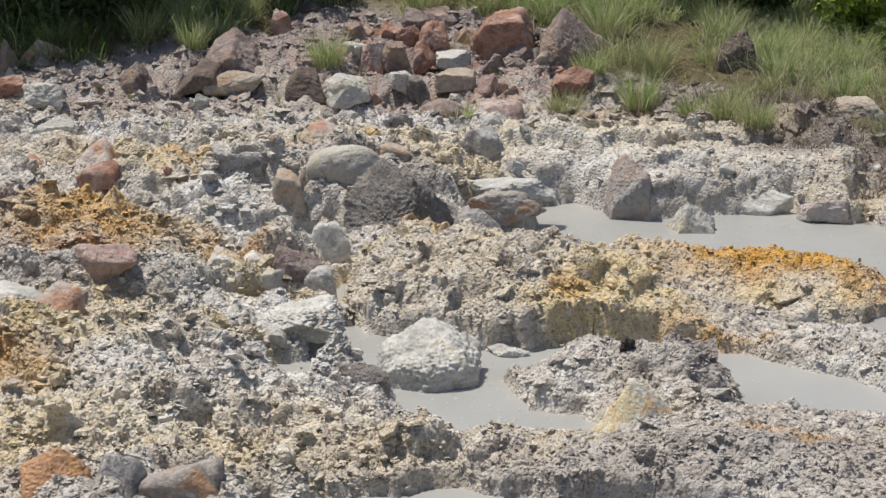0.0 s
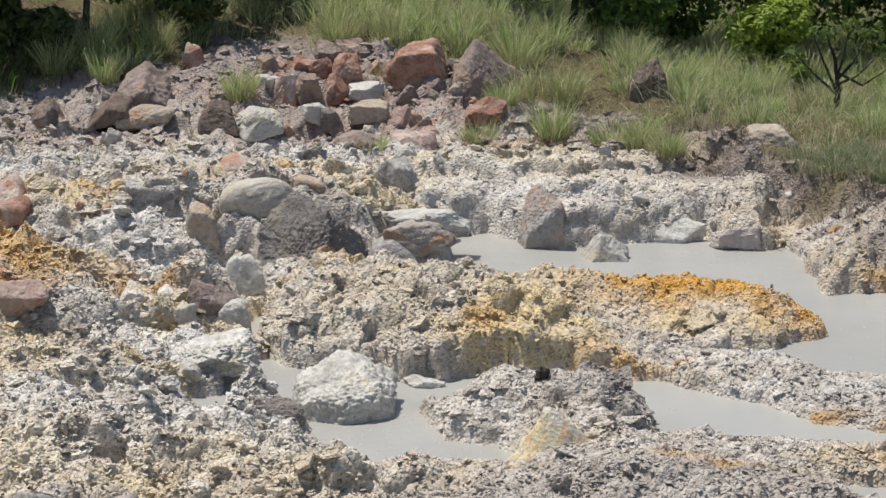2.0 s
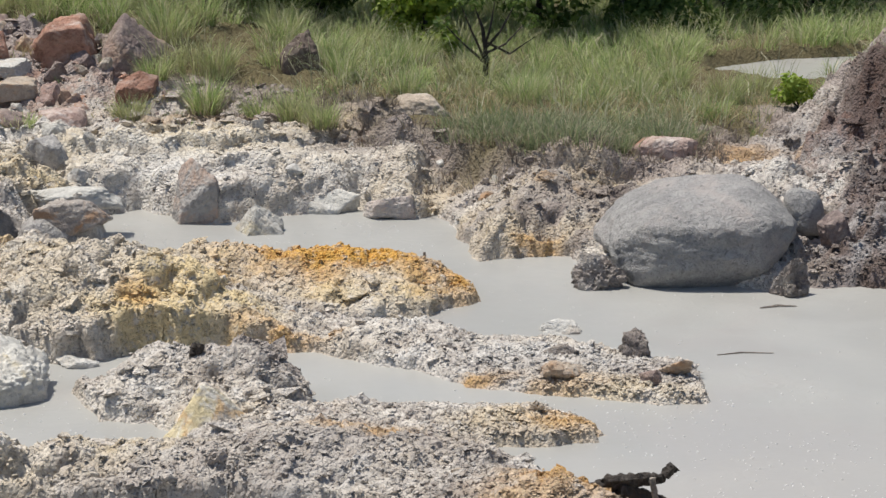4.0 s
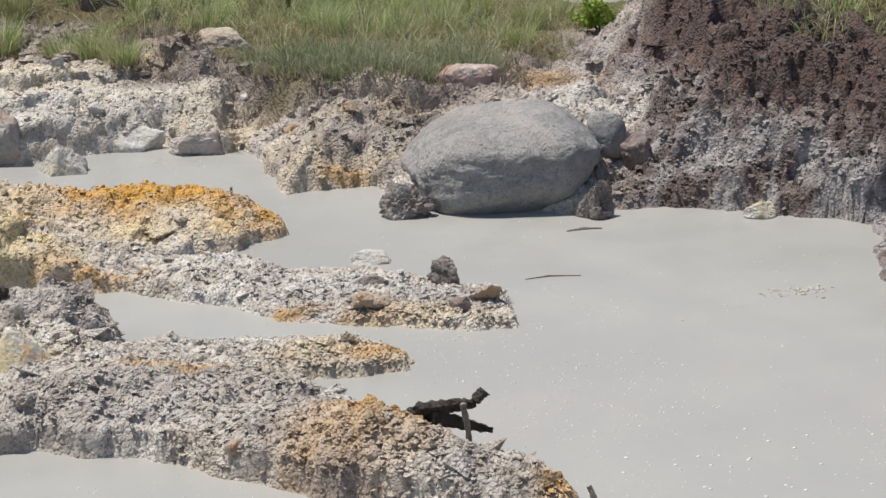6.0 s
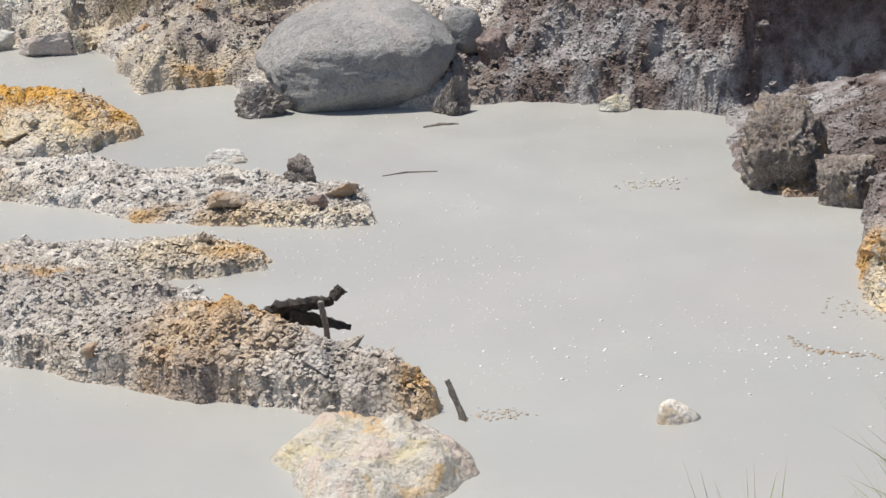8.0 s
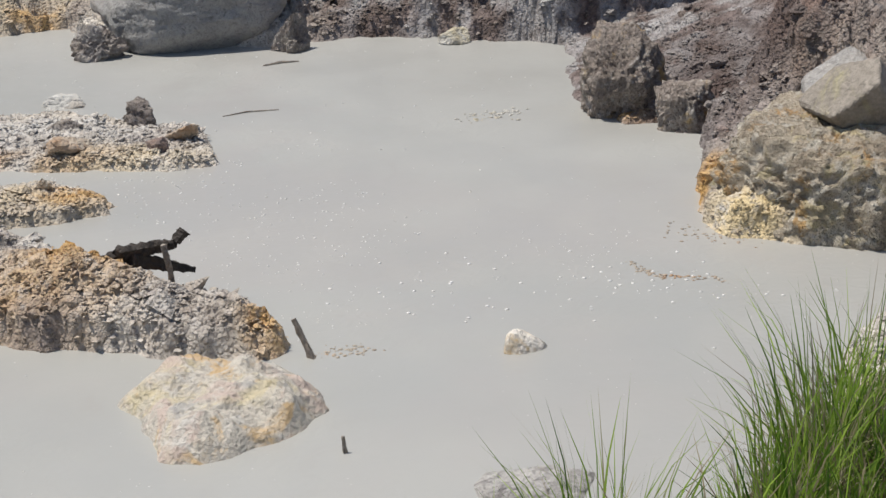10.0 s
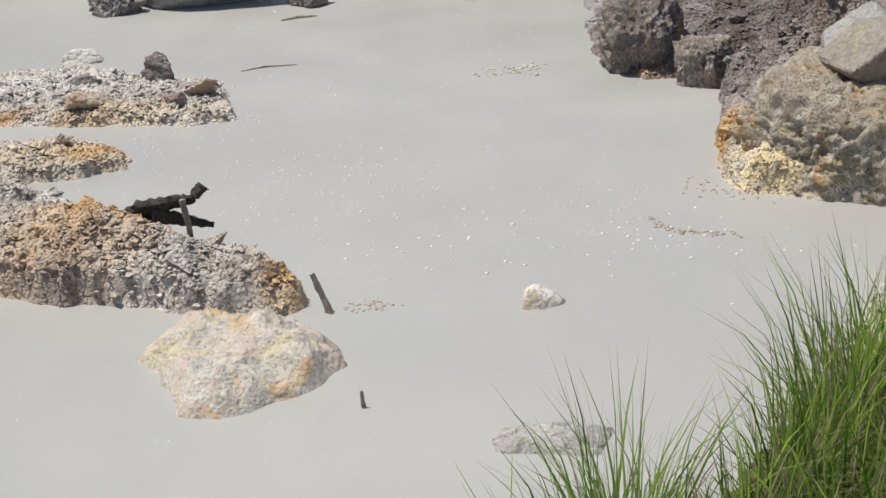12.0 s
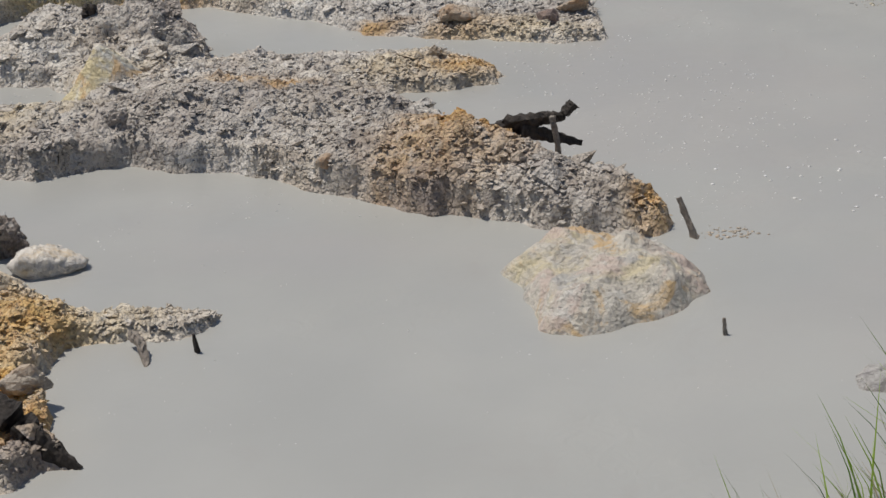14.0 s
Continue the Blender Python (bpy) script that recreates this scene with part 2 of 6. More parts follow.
def land_z(x, y, detail=True):
    """Height of the main ground."""
    sx, sy = shore_warp(x, y)
    dl, db, dr = inside(LEFT, sx, sy), inside(BACK, sx, sy), inside(RIGHT, sx, sy)
    ds, dn = inside(SPIT, sx, sy), inside(NEAR, sx, sy)
    d = np.maximum.reduce([dl, db, dr, ds, dn])
    for px, py, pa, pb in ((-1.05, 14.05, 0.42, 0.2), (-1.45, 11.75, 0.2, 0.1)):  # small seeps in the ground
        d = np.minimum(d, (np.hypot((sx - px) / pa, (sy - py) / pb) - 1) * pb)
    p = np.maximum(d, 0)
    z = (0.085 + 0.045 * smooth(9.5, 9.1, y) * smooth(0.0, 0.6, x) * smooth(7.6, 8.0, y)) * smooth(0, 0.05, p) + 0.09 * (1 - np.exp(-p / 0.22))
    wb = smooth(0.0, 0.7 - 0.52 * smooth(0.2, 0.7, x) * smooth(3.4, 3.0, x), db)  # the far shore stands higher
    z = z + wb * 0.16 * smooth(-0.5, 0.2, y - 14.2) + smooth(0, 0.3, db) * hill(x, y) * smooth(15, 17, y)
    z = z + smooth(0, 0.3, p) * mounds(MOUNDS, x, y) + 0.10 * smooth(0, 1.5, dl) * smooth(0.5, -1.5, x)
    # broken blocks of the far shore, one upon another
    for top, poly in ((0.09, [(3.28, 13.72), (3.7, 13.76), (4.25, 13.7), (4.5, 14.1), (3.95, 14.35), (3.35, 14.2)]), (0.07, [(4.25, 13.45), (4.7, 13.4), (5.0, 13.8), (4.5, 14.0)])):
        z = z + top * smooth(0.0, 0.07, inside(poly, sx + 0.05 * noise2(x * 6, y * 6, 53), sy + 0.05 * noise2(x * 6, y * 6, 54)))
    # the bank on the right: a torn cliff with a flat top
    edge = inside([(7.0, 16.2), (6.75, 15.4), (6.45, 14.5), (6.2, 13.7), (6.05, 13.15), (6.1, 12.85), (6.3, 12.6), (6.75, 12.15), (7.0, 11.6), (6.6, 10.75), (6.55, 10.3),
                   (6.75, 10.1), (6.9, 9.9), (6.7, 9.2), (6.62, 8.75), (6.75, 8.3), (6.9, 7.8), (6.95, 7.3), (7.1, 6.9), (8, 6.6), (60, 6),
                   (60, 16.6), (9.5, 16.6), (8.0, 16.8), (7.3, 16.6)],
                  sx + 0.10 * noise2(x * 2.5, y * 2.5, 51), sy + 0.10 * noise2(x * 2.5, y * 2.5, 52))
    high = 0.55 + 0.25 * smooth(8.8, 11.8, y)
    z = z + np.where(edge > -0.6, high * (0.40 * smooth(-0.5, -0.05, edge) + 0.6 * smooth(-0.05, 0.30, edge)), 0)
    # the near bank under the camera
    z = z + smooth(0, 0.4, dn) * np.clip((4.6 - y - 0.25 * np.maximum(x - 2.5, 0)) * 0.55, 0, 1.75)
    pond = inside(POND, x, y)
    k = smooth(-1.0, -0.05, pond)
    z = z * (1 - k) + (POND_Z + 0.02 - 0.2 * smooth(-0.05, 0.2, pond)) * k
    if detail:
        rough = smooth(0.02, 0.14, p) * (1 - 0.75 * smooth(-0.3, 0.3, inside(TURF, x, y))) * (1 - 0.7 * smooth(20, 26, y))
        step = (y + 0.5 * noise2(x * 0.9, y * 0.9, 45) + 0.12 * noise2(x * 3.5, y * 3.5, 46)) / 0.62
        step = step - np.floor(step)
        ledge = np.maximum(smooth(12.2, 13.4, y + 1.2 * smooth(0.3, -0.8, x)) * smooth(4.2, 3.0, x), 0.42 * smooth(8.6, 9.4, y) * smooth(-0.1, -0.7, x)) * smooth(17.6, 16.8, y)
        z = z + 0.13 * ledge * smooth(0.1, 0.5, p) * (smooth(0.0, 0.16, step) - step)
        z = z + (0.10 + 0.10 * smooth(2.3, 2.8, x) * smooth(5.0, 4.4, x)) * smooth(-0.12, 0.0, inside(TURF, sx, sy)) * smooth(1.6, 2.6, x)
        z = z + rough * (1 - 0.6 * ledge * smooth(0.2, 0.8, x)) * crust(x, y, 1.0, 3, 1 - 0.65 * smooth(0.0, 0.5, x) * smooth(11.6, 11.2, y)) + smooth(-0.5, 0.0, edge) * (0.12 * fbm2(x * 3, y * 3, 4, 61) + 0.10 * np.abs(fbm2(x * 5, y * 5, 4, 62)))
    z = z * (1 - 0.35 * smooth(1.5, 1.9, x) * smooth(9.45, 9.65, y) * smooth(11.6, 11.3, y) * smooth(3.7, 3.4, x)) * (1 - 0.5 * smooth(0.5, 0.65, x) * smooth(1.4, 1.3, x) * smooth(7.7, 7.6, y) * smooth(6.8, 6.95, y))
    # shores that fall away behind the near ridges slope gently into the pools
    far = np.hypot(x, y) + 1e-6
    fall = (dl - inside(LEFT, sx + 0.03 * x / far, sy + 0.03 * y / far)) / 0.03
    low = smooth(0.1, 0.5, fall) * smooth(9.0, 9.4, y + 0.7 * smooth(1.4, 1.0, x)) * smooth(12.2, 11.6, y) * smooth(-1.6, -0.8, x)
    z = np.where(low > 0, np.minimum(z, 0.02 + 0.27 * p / np.maximum(fall, 0.3) + 3 * (1 - low)), z)
    return np.where(d > 0, z, -0.3 * smooth(0, 0.4, -d) - 0.012)


def centre_z(x, y, detail=True):
    sx, sy = shore_warp(x, y)
    d = inside(CENTRE, sx, sy)
    p = np.maximum(d, 0)
    z = (0.06 + 0.06 * smooth(1.9, 1.3, x) + 0.13 * np.exp(-(((x - 0.8) / 0.55) ** 2 + ((y - 11.7) / 0.35) ** 2))) * smooth(0, 0.05, p) + 0.09 * (1 - np.exp(-p / 0.2)) + smooth(0, 0.35, p) * mounds(CENTRE_MOUNDS, x, y)
    if detail:
        z = z + smooth(0, 0.12, p) * crust(x, y, 1.05, 13, 0.8 - 0.5 * smooth(0.9, 1.5, x)) * (1 - 0.6 * smooth(0.3, 0.1, p) * smooth(0.1, 0.4, x) * smooth(1.5, 1.2, x) * smooth(12.2, 11.9, y))
    z = z * (1 - 0.3 * smooth(2.4, 2.8, x) * smooth(11.9, 11.6, y))
    return np.where(d > 0, z, -0.3 * smooth(0, 0.3, -d) - 0.012)


def both_z(x, y, detail=False):
    x, y = np.asarray(x, float), np.asarray(y, float)
    return np.maximum(np.maximum(land_z(x, y, detail), centre_z(x, y, detail)), 0.0)


# ---- materials ----
def nodes_of(name):
    m = bpy.data.materials.new(name)
    m.use_nodes = True
    return m, m.node_tree.nodes, m.node_tree.links, m.node_tree.nodes["Principled BSDF"]


class Net:
    """A few short words for building node trees."""

    def __init__(self, name, rough=0.9, spec=0.3):
        self.mat, self.n, self.l, self.out = nodes_of(name)
        self.out.inputs["Roughness"].default_value = rough
        self.out.inputs["Specular IOR Level"].default_value = spec
        self.geo = self.n.new("ShaderNodeNewGeometry")
        self.co = self.n.new("ShaderNodeTexCoord")
        self.where = self.geo.outputs["Position"]

    def noise(self, scale, detail=4.0, rough=0.6, where=None, warp=0.0):
        t = self.n.new("ShaderNodeTexNoise")
        t.inputs["Scale"].default_value, t.inputs["Detail"].default_value, t.inputs["Roughness"].default_value = scale, detail, rough
        t.inputs["Distortion"].default_value = warp
        self.l.new(where or self.where, t.inputs["Vector"])
        return t.outputs["Fac"]

    def cells(self, scale, feature="F1", where=None, out="Distance"):
        t = self.n.new("ShaderNodeTexVoronoi")
        t.feature = feature
        t.inputs["Scale"].default_value = scale
        self.l.new(where or self.where, t.inputs["Vector"])
        return t.outputs[out]

    def ramp(self, fac, a, b, lo=0.0, hi=1.0):
        r = self.n.new("ShaderNodeMapRange")
        r.interpolation_type = "SMOOTHSTEP"
        for k, v in zip(("From Min", "From Max", "To Min", "To Max"), (a, b, lo, hi)):
            r.inputs[k].default_value = v
        self.l.new(fac, r.inputs["Value"])
        return r.outputs[0]

    def math(self, op, a, b):
        t = self.n.new("ShaderNodeMath")
        t.operation = op
        for k, v in enumerate((a, b)):
            if isinstance(v, (int, float)):
                t.inputs[k].default_value = v
            else:
                self.l.new(v, t.inputs[k])
        return t.outputs[0]

    def mix(self, fac, a, b):
        t = self.n.new("ShaderNodeMix")
        t.data_type = "RGBA"
        for sock, v in ((t.inputs["Factor"], fac), (t.inputs[6], a), (t.inputs[7], b)):
            if isinstance(v, (int, float)):
                sock.default_value = v
            elif isinstance(v, tuple):
                sock.default_value = (*v, 1)
            else:
                self.l.new(v, sock)
        return t.outputs[2]

    def attr(self, name):
        t = self.n.new("ShaderNodeAttribute")
        t.attribute_name = name
        s = self.n.new("ShaderNodeSeparateColor")
        self.l.new(t.outputs["Color"], s.inputs[0])
        return (*s.outputs, t.outputs["Alpha"])

    def bump(self, height, strength=0.5, dist=0.01, under=None):
        b = self.n.new("ShaderNodeBump")
        b.inputs["Strength"].default_value, b.inputs["Distance"].default_value = strength, dist
        self.l.new(height, b.inputs["Height"])
        if under:
            self.l.new(under, b.inputs["Normal"])
        return b.outputs[0]

    def done(self, color, normal=None, rough=None):
        if isinstance(color, tuple):
            self.out.inputs["Base Color"].default_value = (*color, 1)
        else:
            self.l.new(color, self.out.inputs["Base Color"])
        if normal:
            self.l.new(normal, self.out.inputs["Normal"])
        if rough:
            self.l.new(rough, self.out.inputs["Roughness"])
        return self.mat


def crust_material(name, loose=False):
    """Dried mud with sulphur and iron stains; the stains' places come with the mesh."""
    k = Net(name, 0.95, 0.2)
    big, mid, fine = k.noise(1.3, 5), k.noise(9, 5, 0.65), k.noise(55, 4, 0.7)
    flake = k.n.new("ShaderNodeSeparateColor")
    k.l.new(k.cells(42, out="Color"), flake.inputs[0])
    rnd = k.geo.outputs["Random Per Island"]
    c = k.mix(k.ramp(mid, 0.35, 0.68), (0.44, 0.395, 0.35), (0.69, 0.645, 0.58))
    c = k.mix(k.ramp(flake.outputs[0], 0.5, 1.0, 0, 0.4), c, (0.69, 0.655, 0.61))
    c = k.mix(k.ramp(flake.outputs[1], 0.6, 1.0, 0, 0.32), c, (0.26, 0.22, 0.20))
    c = k.mix(k.ramp(k.noise(24, 3), 0.6, 0.74, 0, 0.4), c, (0.22, 0.185, 0.175))
    c = k.mix(k.ramp(big, 0.42, 0.68, 0, 0.45), c, (0.60, 0.50, 0.37))
    c = k.mix(k.ramp(k.noise(4.0, 6, 0.7, warp=0.5), 0.52, 0.64, 0, 0.5), c, (0.76, 0.74, 0.70))
    c = k.mix(k.ramp(k.noise(2.2, 6, 0.7, warp=0.8), 0.55, 0.68, 0, 0.5), c, (0.36, 0.31, 0.285))
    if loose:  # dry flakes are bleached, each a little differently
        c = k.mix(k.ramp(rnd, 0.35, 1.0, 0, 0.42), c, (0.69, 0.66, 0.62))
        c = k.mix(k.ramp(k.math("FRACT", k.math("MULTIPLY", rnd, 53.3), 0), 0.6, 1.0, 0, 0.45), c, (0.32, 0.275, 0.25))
    orange, yellow, red, pale = k.attr("stain")
    soil, bank, dark, turf = k.attr("soil")
    c = k.mix(k.math("MULTIPLY", soil, k.ramp(mid, 0.2, 0.6, 0.5, 1)), c, k.mix(fine, (0.25, 0.20, 0.185), (0.48, 0.415, 0.38)))
    c = k.mix(k.math("MULTIPLY", bank, 0.9), c, k.mix(k.ramp(mid, 0.35, 0.7), (0.065, 0.043, 0.04), (0.21, 0.16, 0.15)))
    c = k.mix(k.math("MULTIPLY", pale, k.ramp(mid, 0.3, 0.6, 0.2, 0.9)), c, k.mix(bank, (0.74, 0.73, 0.70), (0.40, 0.385, 0.38)))
    c = k.mix(k.math("MULTIPLY", yellow, k.ramp(k.noise(14, 5, 0.7), 0.30, 0.52)), c, k.mix(fine, (0.58, 0.43, 0.21), (0.80, 0.68, 0.45)))
    c = k.mix(k.math("MULTIPLY", red, k.ramp(k.noise(7, 5, 0.7), 0.4, 0.6)), c, k.mix(fine, (0.26, 0.11, 0.07), (0.42, 0.24, 0.17)))
    c = k.mix(k.math("MULTIPLY", orange, k.ramp(k.noise(11, 5, 0.7), 0.26, 0.5)), c, k.mix(k.ramp(fine, 0.3, 0.7), (0.46, 0.21, 0.035), (0.74, 0.46, 0.13)))
    # dark mud and earth plus painted shade, deepest on the torn bank
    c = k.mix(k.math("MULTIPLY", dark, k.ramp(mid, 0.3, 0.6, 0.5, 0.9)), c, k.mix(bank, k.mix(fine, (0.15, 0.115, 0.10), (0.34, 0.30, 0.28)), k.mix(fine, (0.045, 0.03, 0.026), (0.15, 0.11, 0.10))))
    c = k.mix(turf, c, k.mix(fine, (0.09, 0.078, 0.042), (0.20, 0.165, 0.09)))
    n = k.bump(k.ramp(k.cells(42, "F1"), 0.0, 0.75, 1, 0), 0.9, 0.016)
    n = k.bump(k.ramp(k.cells(90, "F1"), 0.0, 0.75, 1, 0), 0.7, 0.007, n)
    n = k.bump(k.noise(120, 5, 0.75), 0.6, 0.008, n)
    return k.done(c, n)


def stone(name, dark, light, patch=None, amount=0.5, rough=0.85, grain=40.0, pits=0.6, patch_scale=3.0, dust=0.5, blots=()):
    k = Net(name, rough, 0.3)
    rnd = k.n.new("ShaderNodeObjectInfo").outputs["Random"]
    big, fine = k.noise(4, 6, 0.65, warp=0.4), k.noise(grain, 5, 0.7)
    flake = k.n.new("ShaderNodeSeparateColor")
    k.l.new(k.cells(grain, out="Color"), flake.inputs[0])
    c = k.mix(k.ramp(big, 0.32, 0.66), dark, light)
    c = k.mix(k.ramp(fine, 0.4, 0.7, 0, 0.5), c, tuple(min(1, 1.25 * v) for v in light))
    c = k.mix(k.ramp(flake.outputs[0], 0.5, 1, 0, 0.35), c, tuple(0.75 * v for v in dark))
    c = k.mix(k.ramp(k.noise(grain * 0.4, 4), 0.56, 0.7, 0, 0.6), c, tuple(0.6 * v for v in dark))
    if patch:
        c = k.mix(k.ramp(k.noise(patch_scale, 6, 0.7, warp=0.5), 0.60 - 0.25 * amount, 0.74 - 0.2 * amount, 0, 0.85), c, patch)
    for n, (colour, scale, share) in enumerate(blots):  # stains of several colours, each in its own blotches
        shift = k.n.new("ShaderNodeVectorMath")
        shift.inputs[1].default_value = (7.3 * n + 3.1, -4.7 * n, 2.9 * n)
        k.l.new(k.where, shift.inputs[0])
        c = k.mix(k.ramp(k.noise(scale, 6, 0.65, shift.outputs[0], 0.6), 0.66 - 0.3 * share, 0.78 - 0.3 * share, 0, 0.85), c, colour)
    if dust:  # mud dust and sulphur bloom clinging in blotches
        c = k.mix(k.ramp(k.noise(6, 7, 0.72, warp=0.3), 0.48, 0.64, 0, dust), c, k.mix(fine, (0.44, 0.37, 0.28), (0.66, 0.60, 0.51)))
    c = k.mix(k.ramp(rnd, 0, 1, 0, 0.3), c, dark)
    wob = k.n.new("ShaderNodeMix")
    wob.data_type = "VECTOR"
    wob.inputs["Factor"].default_value = 0.12
    k.l.new(k.where, wob.inputs[4])
    wn = k.n.new("ShaderNodeTexNoise")
    wn.inputs["Scale"].default_value = 9.0
    k.l.new(k.where, wn.inputs["Vector"])
    k.l.new(wn.outputs["Color"], wob.inputs[5])
    crack = k.ramp(k.cells(5.0, "DISTANCE_TO_EDGE", wob.outputs[1]), 0.0, 0.12)
    n = k.bump(crack, 0.18, 0.02)
    n = k.bump(k.noise(grain * 0.35, 6, 0.7), pits * 1.4, 0.035, n)
    n = k.bump(k.cells(grain * 1.1), pits * 0.7, 0.010, n)
    n = k.bump(k.noise(grain * 2.5, 4, 0.7), 0.5, 0.006, n)
    return k.done(c, n)


def mud_material():
    k = Net("liquid_mud", 0.32, 0.5)
    c = k.mix(k.ramp(k.noise(0.5, 4), 0.3, 0.7), (0.329, 0.327, 0.307), (0.359, 0.357, 0.336))
    c = k.mix(k.ramp(k.noise(2.5, 6, 0.6, warp=1.0), 0.55, 0.8, 0, 0.35), c, (0.32, 0.298, 0.278))
    c = k.mix(k.ramp(k.noise(0.35, 5, 0.6, warp=0.6), 0.48, 0.66, 0, 0.5), c, (0.352, 0.332, 0.315))
    n = k.bump(k.noise(3.0, 3), 0.10, 0.02)
    n = k.bump(k.noise(25.0, 3), 0.05, 0.01, n)
    n = k.bump(k.math("MULTIPLY", k.noise(9.0, 2, 0.4, warp=1.5), k.ramp(k.noise(0.6, 2), 0.5, 0.65)), 0.34, 0.012, n)
    return k.done(c, n, k.ramp(k.noise(1.2, 4), 0.3, 0.7, 0.28, 0.5))


def leaf_material(name, a, b, dry=None, share=0.0, gloss=0.5, tone=None):
    k = Net(name, gloss, 0.3)
    rnd = k.geo.outputs["Random Per Island"]
    c = k.mix(rnd, a, b)
    if dry:
        c = k.mix(k.ramp(k.math("FRACT", k.math("MULTIPLY", rnd, 37.7), 0), 1 - share - 0.05, 1 - share + 0.05), c, dry)
    if tone:
        c = k.mix(k.ramp(k.noise(1.1, 3), 0.42, 0.62, 0, 0.75), c, k.mix(rnd, tone, tuple(1.5 * v for v in tone)))
    t = k.n.new("ShaderNodeBsdfTranslucent")
    k.l.new(c, t.inputs["Color"])
    mixer = k.n.new("ShaderNodeMixShader")
    mixer.inputs[0].default_value = 0.45
    k.l.new(k.out.outputs[0], mixer.inputs[1])
    k.l.new(t.outputs[0], mixer.inputs[2])
    k.l.new(mixer.outputs[0], k.n["Material Output"].inputs["Surface"])
    return k.done(c)


CRUST = crust_material("mud_crust")
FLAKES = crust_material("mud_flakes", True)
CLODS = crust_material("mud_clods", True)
MUD = mud_material()
PALE = stone("pale_stone", (0.40, 0.385, 0.35), (0.60, 0.58, 0.53), (0.52, 0.44, 0.26), 0.35)
WHITE = stone("white_stone", (0.46, 0.45, 0.42), (0.66, 0.64, 0.60), (0.42, 0.36, 0.30), 0.3)
BROWN = stone("brown_stone", (0.17, 0.13, 0.12), (0.33, 0.265, 0.24), (0.40, 0.27, 0.19), 0.4, dust=0.35)
RED = stone("red_stone", (0.20, 0.10, 0.07), (0.44, 0.25, 0.18), (0.52, 0.43, 0.38), 0.5, dust=0.2)
DARK = stone("dark_stone", (0.12, 0.105, 0.10), (0.26, 0.235, 0.215), (0.30, 0.25, 0.2), 0.3, pits=0.9, dust=0.35)
CINDER = stone("cinder_stone", (0.20, 0.185, 0.175), (0.37, 0.345, 0.32), (0.40, 0.32, 0.22), 0.2, pits=0.9, grain=55, dust=0.45)
CHALK = stone("chalky_stone", (0.45, 0.44, 0.40), (0.68, 0.66, 0.61), (0.38, 0.36, 0.33), 0.3, pits=0.45, grain=38, patch_scale=9.0, dust=0.2, blots=(((0.36, 0.35, 0.32), 4.5, 0.42), ((0.60, 0.50, 0.30), 3.0, 0.25)))
TAN = stone("tan_stone", (0.33, 0.28, 0.23), (0.48, 0.42, 0.345), (0.46, 0.27, 0.14), 0.5)
ORANGE = stone("rusty_stone", (0.40, 0.37, 0.34), (0.56, 0.50, 0.45), (0.42, 0.16, 0.06), 0.9)
BOULDER = stone("boulder_stone", (0.25, 0.246, 0.24), (0.41, 0.40, 0.385), (0.48, 0.43, 0.40), 0.45, 0.8, 60.0, 0.7, 1.6, dust=0, blots=(((0.46, 0.45, 0.43), 3.0, 0.3), ((0.13, 0.13, 0.13), 22.0, 0.28)))
SULPHUR = stone("sulphur_stone", (0.58, 0.54, 0.50), (0.80, 0.75, 0.67), (0.66, 0.43, 0.13), 0.45, patch_scale=5.0, pits=0.8, dust=0.2)
STAINED = stone("stained_slab", (0.46, 0.425, 0.375), (0.66, 0.615, 0.53), pits=0.8, dust=0.15, blots=(((0.68, 0.58, 0.33), 2.6, 0.5), ((0.60, 0.46, 0.40), 3.0, 0.52), ((0.62, 0.38, 0.12), 4.5, 0.5), ((0.36, 0.36, 0.36), 3.6, 0.46), ((0.68, 0.66, 0.61), 5.0, 0.4), ((0.40, 0.33, 0.28), 14.0, 0.25)))
ASH = stone("ash_stone", (0.33, 0.315, 0.30), (0.50, 0.48, 0.455), pits=0.9, dust=0.15, blots=(((0.20, 0.185, 0.18), 8.0, 0.4),))
CONE = stone("cone_crust", (0.62, 0.59, 0.52), (0.80, 0.77, 0.69), pits=0.8, dust=0.1, blots=(((0.70, 0.56, 0.24), 4.0, 0.62), ((0.62, 0.34, 0.08), 5.0, 0.58), ((0.42, 0.40, 0.38), 6.0, 0.4)))
PINK = stone("pink_stone", (0.30, 0.20, 0.17), (0.50, 0.38, 0.33), (0.62, 0.56, 0.52), 0.4, dust=0.2, blots=(((0.44, 0.20, 0.11), 4.0, 0.35),))
PINKPALE = stone("pinkish_pale_stone", (0.42, 0.38, 0.35), (0.62, 0.56, 0.51), (0.55, 0.42, 0.36), 0.4, dust=0.2)
TANPALE = stone("pale_tan_stone", (0.36, 0.335, 0.29), (0.52, 0.485, 0.42), (0.56, 0.48, 0.30), 0.4, pits=0.35, dust=0.2, blots=(((0.60, 0.58, 0.53), 5.0, 0.35), ((0.24, 0.215, 0.19), 12.0, 0.25)))
RUST = stone("rust_face_stone", (0.40, 0.22, 0.12), (0.60, 0.36, 0.21), (0.60, 0.57, 0.53), 0.25, dust=0.15, blots=(((0.62, 0.38, 0.10), 5.0, 0.35), ((0.30, 0.13, 0.07), 7.0, 0.3)))
BROWNGREY = stone("brown_grey_stone", (0.27, 0.235, 0.21), (0.47, 0.43, 0.39), dust=0.2, blots=(((0.46, 0.24, 0.10), 4.0, 0.45), ((0.15, 0.125, 0.11), 8.0, 0.35)))
